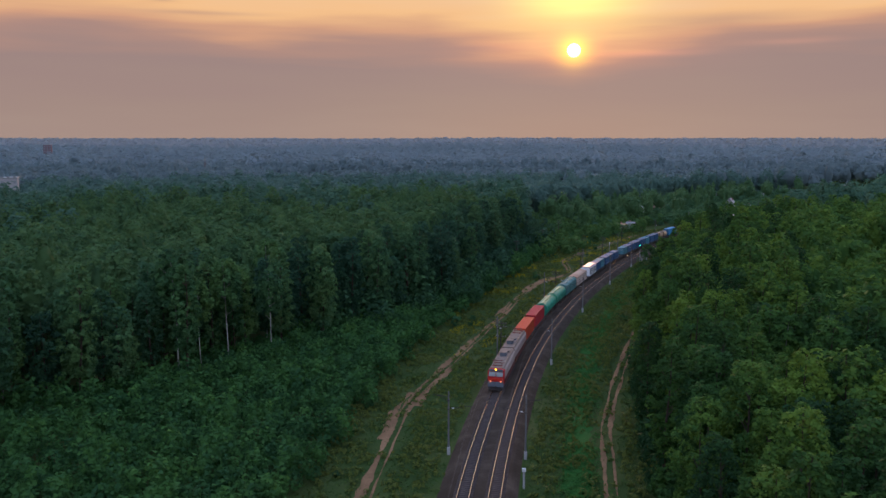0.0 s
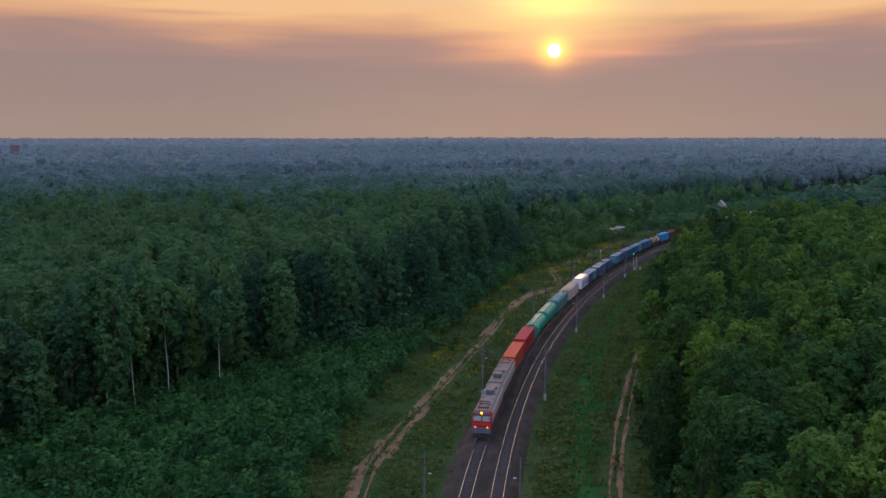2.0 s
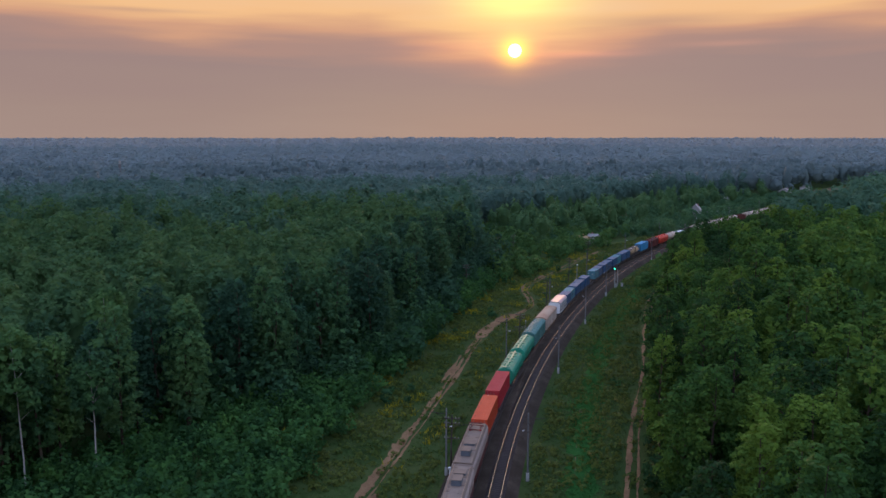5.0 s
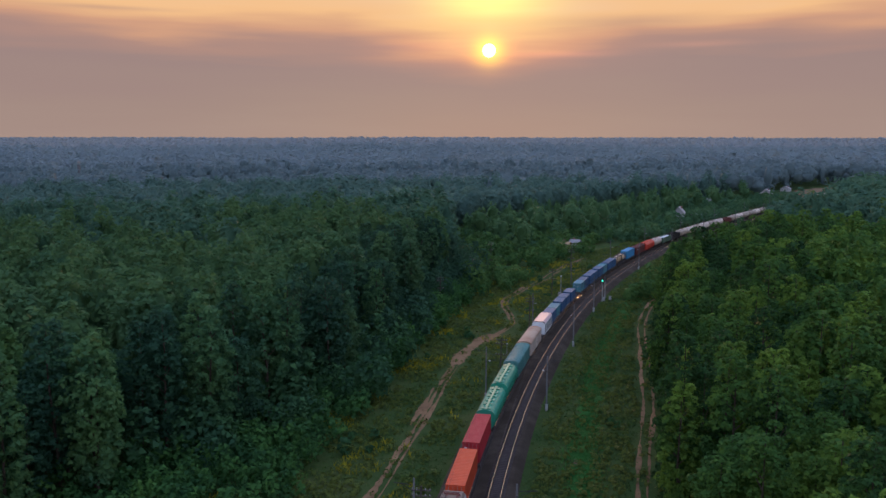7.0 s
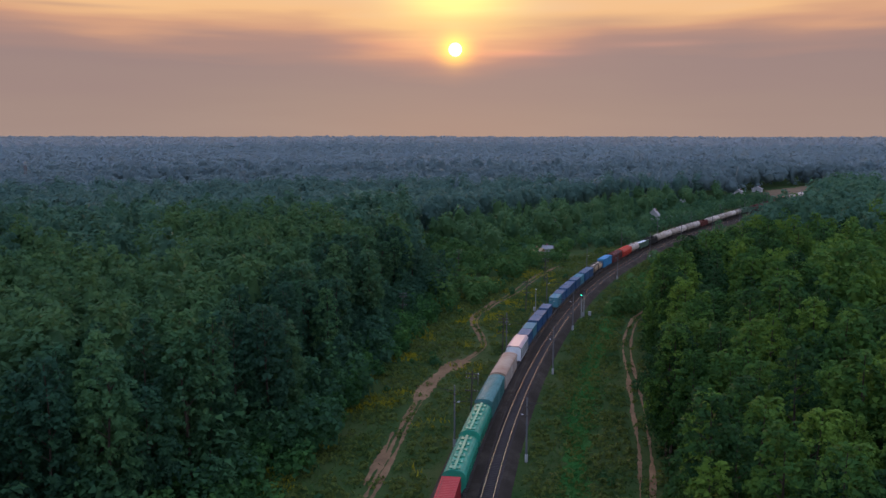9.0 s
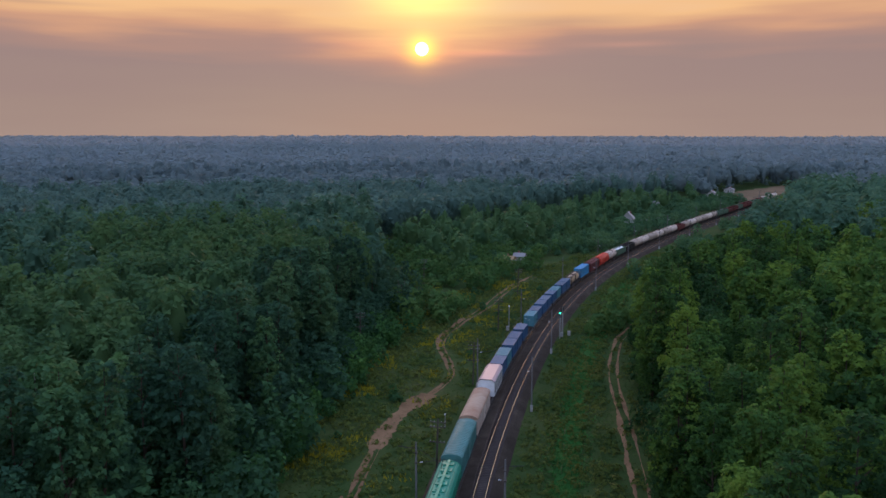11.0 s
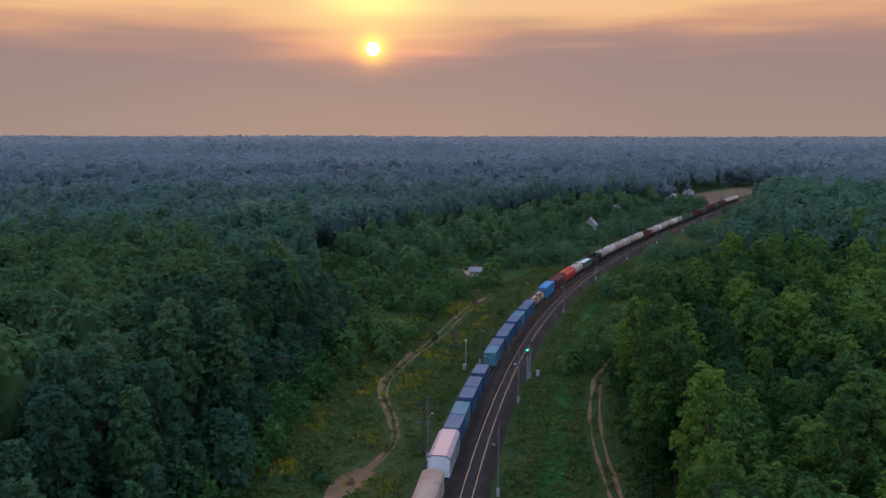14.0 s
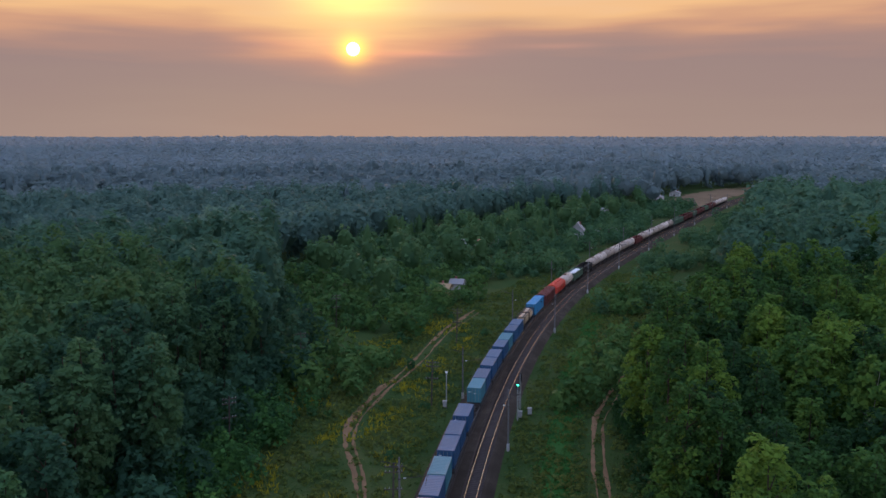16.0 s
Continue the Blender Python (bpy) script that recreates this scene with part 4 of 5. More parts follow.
for s_ in (62, 118, 171, 230, 284, 337, 395, 446, 500, 555, 612, 670, 730, 790):
    q = left_pole if first else copy_thing(left_pole, Matrix())
    set_on_line(q, s_, -7.7 - float(view_shift(s_)), -0.75)
    first = False


def wire(name, pts, r, label):
    cu = bpy.data.curves.new(name, "CURVE")
    cu.dimensions, cu.bevel_depth, cu.bevel_resolution = "3D", r, 1
    sp = cu.splines.new("POLY")
    sp.points.add(len(pts) - 1)
    for p, q in zip(sp.points, pts):
        p.co = (*q, 1)
    cu.materials.append(DARK_STEEL)
    return tagged(new(name, cu), label, "overhead wire", "overhead wires")


for off_, supports in ((0.5, (62, 118, 171, 226, 273, 313, 393, 448, 500, 555, 612, 670, 730, 790)), (-4.5, (62, 118, 171, 230, 284, 337, 395, 446, 500, 555, 612, 670, 730, 790))):
    low, high = [], []
    for a_, b_ in zip(supports, supports[1:]):
        for u in np.linspace(0, 1, 8, endpoint=False):
            x_, y_, _h = on_track(a_ + (b_ - a_) * u, off_)
            low.append((float(x_), float(y_), 5.6))
            high.append((float(x_), float(y_), 6.75 - 3.6 * u * (1 - u)))
    wire("contact_wire", low, 0.012, "dark copper contact wire over the track")
    wire("messenger_wire", high, 0.012, "dark sagging wire over the track")


def line_pole(arms=2):
    p = empty("line_pole", "dark wooden power line pole with crossarms", "power pole", "power line poles")
    part("mast", cyl(B(), (0, 0, -0.4), (0, 0, 8.6), 0.15, 0.10, 8), WOOD, p)
    for z in (8.1, 7.4, 5.2)[:arms]:
        part("crossarm", box(B(), (0, 0, z), (2.3, 0.11, 0.13), 0.015), WOOD, p)
        for x_ in (-1.0, -0.5, 0.5, 1.0):
            part("insulator", cyl(B(), (x_, 0, z + 0.06), (x_, 0, z + 0.28), 0.06, 0.035, 7), GREY, p)
    part("strut", cyl(B(), (0, 0, 6.2), (0.9, 0, 8.05), 0.03, seg=6), WOOD, p)
    return p


pp = line_pole(3)
places = [(12.2, 172, 10), (47.2, 281, 12), (63.3, 325.5, 0), (80, 368, 5), (33, 240, 0), (28, 313, 40), (42.5, 353, 35), (55, 392, 35)]
for k_, (x_, y_, a_) in enumerate(places):
    q = pp if k_ == 0 else copy_thing(pp, Matrix())
    q.matrix_world = pose(x_, y_, float(ground_z(x_, y_)[0]), 0, 1.5, -20 + a_)


def signal_mast(lit):
    p = empty("signal_mast", "grey railway signal mast with a %s" % ("lit green lamp" if lit else "dark lamp head"), "railway signal", "railway signals")
    part("mast", cyl(B(), (0, 0, -0.3), (0, 0, 6.6), 0.11, 0.09, 10), GREY, p)
    hd = part("lamp_head", box(B(), (0, -0.16, 5.9), (0.62, 0.22, 1.5), 0.08), BLACK, p)
    for k, z in enumerate((6.35, 5.9, 5.45)):
        v = B()
        cyl(v, (0, -0.26, z + 0.02), (0, -0.5, z + 0.02), 0.17, 0.15, 12)
        part("visor", v, BLACK, hd)
        part("lens", cyl(B(), (0, -0.45, z), (0, -0.53, z), 0.13 if not (lit and k == 0) else 0.16, seg=12), LAMP_GREEN if lit and k == 0 else GLASS, hd)
    l = B()
    for x_ in (-0.2, 0.2):
        cyl(l, (x_, 0.2, 0), (x_, 0.2, 6.2), 0.02, seg=5)
    for z in np.arange(0.3, 6.2, 0.4):
        cyl(l, (-0.2, 0.2, z), (0.2, 0.2, z), 0.015, seg=5)
    part("ladder", l, GREY, p)
    return p


set_on_line(signal_mast(True), 327, 3.6, -0.9)
set_on_line(signal_mast(False), 333, 3.4, -0.9)


def relay_box():
    p = empty("relay_cabinet", "white metal relay cabinet on short legs", "relay cabinet", "relay cabinets")
    part("body", box(B(), (0, 0, 0.80), (0.68, 0.5, 1.05), 0.04), WHITE_OLD, p)
    part("lid", box(B(), (0, 0, 1.36), (0.80, 0.62, 0.08), 0.025), GREY, p)
    part("door", box(B(), (0, -0.262, 0.80), (0.56, 0.03, 0.90), 0.01), WHITE_OLD, p)
    for x_ in (-0.26, 0.26):
        part("leg", box(B(), (x_, 0, 0.1), (0.08, 0.36, 0.4), 0.01), DARK_STEEL, p)
    return p


rb = relay_box()
set_on_line(rb, 328, 3.9, -0.95)
for s_, o_ in ((330, 5.4), (331, -9.8)):
    set_on_line(copy_thing(rb, Matrix()), s_, o_, -0.95)


def post(name, label, h, r, mat):
    p = empty(name, label, name.replace("_", " "))
    part("shaft", cyl(B(), (0, 0, -0.2), (0, 0, h), r, r * 0.9, 8), mat, p)
    part("cap", box(B(), (0, 0, h), (r * 3.2, r * 2.6, r * 2.6), 0.02), WHITE, p)
    return p


set_on_line(post("marker_post", "white leaning concrete marker post beside the track", 2.6, 0.16, WHITE_OLD), 107.5, 3.6, -0.95)
set_on_line(post("stub_post", "short grey post with a white head", 2.3, 0.08, GREY), 262, -9.3, -0.95)
set_on_line(post("stub_post", "thin grey post with a white head", 6.0, 0.12, GREY), 333, -9.9, -0.95)
set_on_line(post("kilometre_post", "low white post beside the ballast", 1.4, 0.12, WHITE), 170, -7.0, -0.9)


# ---- train ----
def lathe(bm, y0, y1, r, cz, dome=0.45, seg=24):
    """A lying drum along y with domed ends."""
    prof = [(0.0, y0), (r * 0.55, y0 + dome * 0.13), (r * 0.87, y0 + dome * 0.45), (r, y0 + dome), (r, y1 - dome), (r * 0.87, y1 - dome * 0.45), (r * 0.55, y1 - dome * 0.13), (0.0, y1)]
    rings = []
    for rr, y_ in prof:
        rings.append([bm.verts.new((rr * math.sin(a), y_, cz + rr * math.cos(a))) for a in np.linspace(0, 2 * math.pi, seg, endpoint=False)] if rr else [bm.verts.new((0, y_, cz))])
    for a, b in zip(rings, rings[1:]):
        for i in range(seg):
            j = (i + 1) % seg
            if len(a) == 1:
                bm.faces.new((a[0], b[i], b[j]))
            elif len(b) == 1:
                bm.faces.new((a[i], b[0], a[j]))
            else:
                bm.faces.new((a[i], b[i], b[j], a[j]))
    bmesh.ops.recalc_face_normals(bm, faces=bm.faces)
    return bm


def wheel_mesh():
    bm = B()
    cyl(bm, (-0.07, 0, 0), (0.07, 0, 0), 0.475, seg=18)
    cyl(bm, (-0.095, 0, 0), (-0.06, 0, 0), 0.505, seg=18)
    me = bpy.data.meshes.new("wheel")
    bm.to_mesh(me)
    bm.free()
    me.materials.append(DARK_STEEL)
    return me


def bogie_mesh():
    bm = B()
    for x_ in (-1.02, 1.02):
        box(bm, (x_, 0, 0.55), (0.16, 2.6, 0.26))
        for y_ in (-0.92, 0.92):
            box(bm, (x_, y_, 0.5), (0.24, 0.34, 0.34))
    box(bm, (0, 0, 0.68), (2.3, 0.5, 0.28))
    for y_ in (-0.92, 0.92):
        cyl(bm, (-0.95, y_, 0.475), (0.95, y_, 0.475), 0.08, seg=8)
    me = bpy.data.meshes.new("bogie")
    bm.to_mesh(me)
    bm.free()
    me.materials.append(DARK_STEEL)
    return me


WHEEL, BOGIE = wheel_mesh(), bogie_mesh()


def running_gear(w, length, axles=2, frame_mat=None, centres=None):
    for y_ in centres or (-length / 2 + 2.5, length / 2 - 2.5):
        b = shared("bogie", BOGIE, w, pose(0, y_, 0))
        for yy in (-0.92, 0.92):
            for x_ in (-0.78, 0.78):
                shared("wheel", WHEEL, b, pose(x_, yy, 0.475, 0, 0, 0 if x_ > 0 else 180))
    u = box(B(), (0, 0, 1.0), (0.45, length - 1.0, 0.34), 0.03)
    box(u, (0, -length / 2 + 0.55, 1.05), (2.7, 0.22, 0.4), 0.02)
    box(u, (0, length / 2 - 0.55, 1.05), (2.7, 0.22, 0.4), 0.02)
    part("underframe", u, frame_mat or DARK_STEEL, w)
    for sg in (-1, 1):
        part("coupler", box(B(), (0, sg * (length / 2 - 0.22), 1.02), (0.3, 0.62, 0.3), 0.05), DARK_STEEL, w)


def flat_wagon(length=14.4, mat=None):
    w = empty("flat_wagon", "dark steel container flat wagon on two bogies", "flat wagon", "train wagons")
    running_gear(w, length)
    d = B()
    for x_ in (-1.3, 1.3):
        box(d, (x_, 0, 1.16), (0.16, length - 0.9, 0.42), 0.02)
    for y_ in np.linspace(-length / 2 + 0.7, length / 2 - 0.7, 9):
        box(d, (0, y_, 1.2), (2.5, 0.2, 0.2))
    box(d, (0, 0, 1.36), (1.3, length - 1.2, 0.04))
    part("deck", d, mat or DARK_STEEL, w)
    return w


def corrugated(length, width, h, z0, pitch=0.42, depth=0.045):
    bm = B()
    ys = np.arange(-length / 2 + 0.15, length / 2 - 0.15, pitch / 2)
    for sg in (-1, 1):
        prev = None
        for k, y_ in enumerate(ys):
            x_ = sg * (width / 2 - (depth if k % 4 in (1, 2) else 0) - 0.02)
            cur = [bm.verts.new((x_, y_, z0)), bm.verts.new((x_, y_, z0 + h))]
            if prev:
                f = (prev[0], cur[0], cur[1], prev[1])
                bm.faces.new(f if sg > 0 else f[::-1])
            prev = cur
    xs = np.arange(-width / 2 + 0.1, width / 2 - 0.05, 0.2)
    for sg in (-1, 1):
        prev = None
        for k, x_ in enumerate(xs):
            y_ = sg * (length / 2 - (depth if k % 4 in (1, 2) else 0) - 0.03)
            cur = [bm.verts.new((x_, y_, z0)), bm.verts.new((x_, y_, z0 + h))]
            if prev:
                f = (prev[0], cur[0], cur[1], prev[1])
                bm.faces.new(f[::-1] if sg > 0 else f)
            prev = cur
    return bm


def container(length, mat, roof_mat, label, h=2.6, z0=1.42, lettering=None):
    w = 2.44
    c = empty("shipping_container", label, "shipping container", "containers on the train")
    part("shell", corrugated(length, w, h - 0.1, z0 + 0.05), mat, c)
    r = B()
    prev = None
    for k, y_ in enumerate(np.linspace(-length / 2 + 0.04, length / 2 - 0.04, int(length / 0.12))):
        zz = z0 + h - (0.045 if k % 4 in (1, 2) and 1 < k < int(length / 0.12) - 2 else 0.008)
        cur = [r.verts.new((-w / 2 + 0.05, y_, zz)), r.verts.new((w / 2 - 0.05, y_, zz))]
        if prev:
            r.faces.new((prev[0], prev[1], cur[1], cur[0]))
        prev = cur
    part("roof", r, roof_mat, c)
    f = B()
    for x_ in (-w / 2 + 0.08, w / 2 - 0.08):
        for y_ in (-length / 2 + 0.08, length / 2 - 0.08):
            part("corner_post", box(B(), (x_, y_, z0 + h / 2), (0.16, 0.16, h), 0.012), mat, c)
        for z in (z0 + 0.07, z0 + h - 0.06):
            box(f, (x_ * 1.02, 0, z), (0.1, length - 0.3, 0.13), 0.01)
    for y_ in (-length / 2 + 0.06, length / 2 - 0.06):
        for z in (z0 + 0.07, z0 + h - 0.06):
            box(f, (0, y_, z), (w - 0.3, 0.1, 0.13), 0.01)
    part("edge_frame", f, mat, c)
    for sg in (-1, 1):
        d = part("door", box(B(), (sg * 0.54, -length / 2 - 0.012, z0 + h / 2), (1.02, 0.04, h - 0.24), 0.01), mat, c)
        for q in (0.28, 0.8):
            part("locking_bar", cyl(B(), (sg * q, -length / 2 - 0.06, z0 + 0.15), (sg * q, -length / 2 - 0.06, z0 + h - 0.15), 0.022, seg=6), GREY, d)
    if lettering is not None:
        for k in range(2):
            part("marking_bar", box(B(), (-0.75 + 0.95 * k, -length / 2 - 0.04, z0 + h * 0.72 - 0.25 * k), (0.42, 0.012, 0.14)), lettering, c, "plain pale marking bar")
    return c


def arch(width, h_side, rise, z0, n=9):
    pts = [(-width / 2, z0), (-width / 2, z0 + h_side)]
    for k in range(1, n):
        a = math.pi * k / n
        pts.append((-width / 2 * math.cos(a), z0 + h_side + rise * math.sin(a)))
    return pts + [(width / 2, z0 + h_side), (width / 2, z0)]


def boxcar(mat, roof_mat, label, length=15.7, ribs=True):
    w = empty("box_wagon", label, "box wagon", "train wagons")
    running_gear(w, length)
    body = B()
    box(body, (0, 0, 2.45), (2.85, length - 1.1, 2.5), 0.03)
    for y_ in np.linspace(-length / 2 + 0.75, length / 2 - 0.75, 13):
        for x_ in (-1.45, 1.45):
            box(body, (x_, y_, 2.45), (0.07, 0.12, 2.45))
    part("body", body, mat, w)
    part("roof", prism(B(), arch(3.0, 0.02, 0.62, 3.7, 12), -length / 2 + 0.5, length / 2 - 0.5), roof_mat, w)
    if ribs:
        r = B()
        for y_ in np.arange(-length / 2 + 0.7, length / 2 - 0.5, 0.62):
            prism(r, arch(3.06, 0.02, 0.67, 3.7, 12), y_, y_ + 0.14)
        part("roof_ribs", r, roof_mat, w)
    for x_ in (-1.48, 1.48):
        d = part("sliding_door", box(B(), (x_, 0, 2.4), (0.07, 2.6, 2.25), 0.02), mat, w)
        part("handle", box(B(), (x_ * 1.03, 0.9, 2.2), (0.05, 0.06, 0.6), 0.01), DARK_STEEL, d)
    return w


def hopper(mat, roof_mat, label, length=14.4):
    w = empty("hopper_wagon", label, "hopper wagon", "train wagons")
    running_gear(w, length)
    prof = [(-1.0, 1.2), (-1.5, 2.0), (-1.55, 3.3), (-1.3, 3.75), (-0.8, 4.05), (0, 4.18), (0.8, 4.05), (1.3, 3.75), (1.55, 3.3), (1.5, 2.0), (1.0, 1.2)]
    part("body", prism(B(), prof, -length / 2 + 1.0, length / 2 - 1.0), mat, w)
    for y_ in np.linspace(-length / 2 + 1.0, length / 2 - 1.1, 15):
        for x_ in (-1.54, 1.54):
            part("rib", box(B(), (x_, y_, 2.6), (0.08, 0.1, 1.5)), mat, w)
    for y_ in (-length / 2 + 0.95, length / 2 - 1.0):
        part("end_plate", prism(B(), [(x_ * 1.035, 1.2 + (z - 1.2) * 1.02) for x_, z in prof], y_ - 0.06, y_ + 0.1), mat, w)
    for y_ in np.linspace(-length / 2 + 2.0, length / 2 - 2.0, 6):
        for x_ in (-0.45, 0.45):
            part("hatch", box(B(), (x_, y_, 4.17), (0.62, 1.0, 0.12), 0.03), roof_mat, w)
    g = B()
    box(g, (0, 0, 4.32), (0.36, length - 2.0, 0.05))
    for y_ in np.linspace(-length / 2 + 1.3, length / 2 - 1.3, 10):
        box(g, (0, y_, 4.22), (0.9, 0.06, 0.2))
    for x_ in (-1.02, 1.02):
        box(g, (x_, 0, 4.03), (0.10, length - 2.1, 0.05))
    part("roof_walkway", g, roof_mat, w)
    for y_ in (-2.8, 0, 2.8):
        bm = B()
        bmesh.ops.create_cone(bm, cap_ends=True, segments=4, radius1=0.5, radius2=1.25, depth=0.9, matrix=Matrix.Translation((0, y_, 1.1)) @ Matrix.Rotation(math.pi / 4, 4, "Z"))
        part("chute", bm, mat, w)
    return w


def gondola(mat, label, length=13.6, load=None, load_label=""):
    w = empty("gondola_wagon", label, "gondola wagon", "train wagons")
    running_gear(w, length)
    b = B()
    for x_ in (-1.45, 1.45):
        box(b, (x_, 0, 2.45), (0.1, length - 1.0, 2.2), 0.02)
        for y_ in np.linspace(-length / 2 + 0.6, length / 2 - 0.6, 8):
            box(b, (x_ * 1.05, y_, 2.4), (0.12, 0.16, 2.1))
    for y_ in (-length / 2 + 0.55, length / 2 - 0.55):
        box(b, (0, y_, 2.45), (2.8, 0.1, 2.2), 0.02)
    box(b, (0, 0, 1.35), (2.8, length - 1.1, 0.1))
    part("body", b, mat, w)
    rim = B()
    for x_ in (-1.45, 1.45):
        box(rim, (x_, 0, 3.58), (0.18, length - 0.95, 0.1), 0.02)
    for y_ in (-length / 2 + 0.55, length / 2 - 0.55):
        box(rim, (0, y_, 3.58), (2.7, 0.18, 0.1), 0.02)
    part("top_rim", rim, mat, w)
    if load:
        g = np.random.default_rng(5)
        bm = B()
        nx, ny = 9, 26
        vs = [[bm.verts.new((-1.38 + 2.76 * i / (nx - 1), -length / 2 + 0.65 + (length - 1.3) * j / (ny - 1),
                             3.0 + 0.5 * math.sin(math.pi * i / (nx - 1)) * (0.65 + 0.5 * abs(math.sin(j * 0.5))) + g.uniform(-0.07, 0.07))) for i in range(nx)] for j in range(ny)]
        for j in range(ny - 1):
            for i in range(nx - 1):
                bm.faces.new((vs[j][i], vs[j][i + 1], vs[j + 1][i + 1], vs[j + 1][i]))
        part("load", bm, load, w, load_label)
    return w


def tank_wagon(mat, label, length=12.0, band=None):
    w = empty("tank_wagon", label, "tank wagon", "train wagons")
    running_gear(w, length)
    part("barrel", lathe(B(), -length / 2 + 0.75, length / 2 - 0.75, 1.5, 2.72, 0.5, 28), mat, w, smooth=True)
    for y_ in (-length / 2 + 2.2, 0.0, length / 2 - 2.2):
        part("strap", cyl(B(), (0, y_ - 0.06, 2.72), (0, y_ + 0.06, 2.72), 1.525, seg=28), band or mat, w)
    d = part("dome", cyl(B(), (0, 0, 4.1), (0, 0, 4.5), 0.42, seg=16), RUST, w)
    part("lid", cyl(B(), (0, 0, 4.5), (0, 0, 4.58), 0.48, seg=16), DARK_STEEL, d)
    for x_, y_ in ((-0.35, 0.9), (0.3, 0.8), (0.1, -0.9)):
        part("valve", cyl(B(), (x_, y_, 4.12), (x_, y_, 4.45), 0.09, seg=8), RUST, w)
    p = B()
    for x_ in (-0.75, 0.75):
        box(p, (x_, 0, 4.25), (0.05, 2.6, 0.05))
    for y_ in (-1.2, 1.2):
        box(p, (0, y_, 4.27), (1.5, 0.35, 0.04))
    part("platform", p, DARK_STEEL, w)
    l = B()
    for x_ in (1.56,):
        for y_ in (-0.2, 0.2):
            cyl(l, (x_, y_, 1.3), (x_ - 0.5, y_, 4.1), 0.02, seg=5)
    part("ladder", l, DARK_STEEL, w)
    for y_ in (-length / 2 + 2.2, length / 2 - 2.2):
        part("saddle", box(B(), (0, y_, 1.3), (2.2, 0.7, 0.5), 0.04), DARK_STEEL, w)
    return w


def house_module(label, length=10.5):
    m = empty("transport_module", label, "transport module", "modules on the train")
    prof = [(-1.5, 1.4), (-1.5, 4.0), (-1.0, 4.35), (1.0, 4.35), (1.5, 4.0), (1.5, 1.4)]
    part("shell", prism(B(), prof, -length / 2, length / 2), WHITE, m, "white painted panels")
    t = B()
    prism(t, [(-1.53, 4.02), (-1.02, 4.41), (1.02, 4.41), (1.53, 4.02), (1.4, 4.02), (1.0, 4.36), (-1.0, 4.36), (-1.4, 4.02)], -length / 2 + 0.05, length / 2 - 0.05)
    part("roof", t, SUNSET_PINK, m, "glossy white roof sheet with the sky's pink painted in")
    e = B()
    for y_ in (-length / 2 - 0.02, length / 2 + 0.02):
        for a, b in (((-1.55, 4.0), (-1.0, 4.40)), ((-1.0, 4.40), (1.0, 4.40)), ((1.0, 4.40), (1.55, 4.0))):
            cyl(e, (a[0], y_, a[1]), (b[0], y_, b[1]), 0.06, seg=6)
    part("edge_trim", e, BLACK, m)
    for y_ in np.linspace(-length / 2 + 1.2, length / 2 - 1.2, 5):
        part("side_panel", box(B(), (1.51, y_, 2.7), (0.04, 1.5, 2.1), 0.01), GREY, m)
    return m


def tank_container(mat, frame_mat, label, z0=1.42):
    c = empty("tank_container", label, "tank container", "tank containers on the train")
    part("tank", lathe(B(), -2.9, 2.9, 1.13, z0 + 1.25, 0.4, 20), mat, c, smooth=True)
    f = B()
    for y_ in (-2.97, 2.97):
        for x_ in (-1.15, 1.15):
            box(f, (x_, y_, z0 + 1.25), (0.14, 0.12, 2.5), 0.01)
        for z in (z0 + 0.08, z0 + 2.45):
            box(f, (0, y_, z), (2.3, 0.12, 0.14), 0.01)
        for sg in (-1, 1):
            cyl(f, (sg * 1.1, y_, z0 + 0.3), (sg * 0.3, y_, z0 + 0.1), 0.05, seg=6)
    for x_ in (-1.15, 1.15):
        for z in (z0 + 0.08, z0 + 2.45):
            box(f, (x_, 0, z), (0.1, 5.8, 0.1), 0.01)
    part("cage", f, frame_mat, c)
    w = B()
    for x_ in (-0.6, 0.6):
        box(w, (x_, 0, z0 + 2.46), (0.34, 5.6, 0.05))
    part("walkway", w, DARK_STEEL, c)
    for y_ in (-1.2, 1.2):
        part("manhole", cyl(B(), (0, y_, z0 + 2.3), (0, y_, z0 + 2.52), 0.36, seg=14), CREAM, c)
    return c


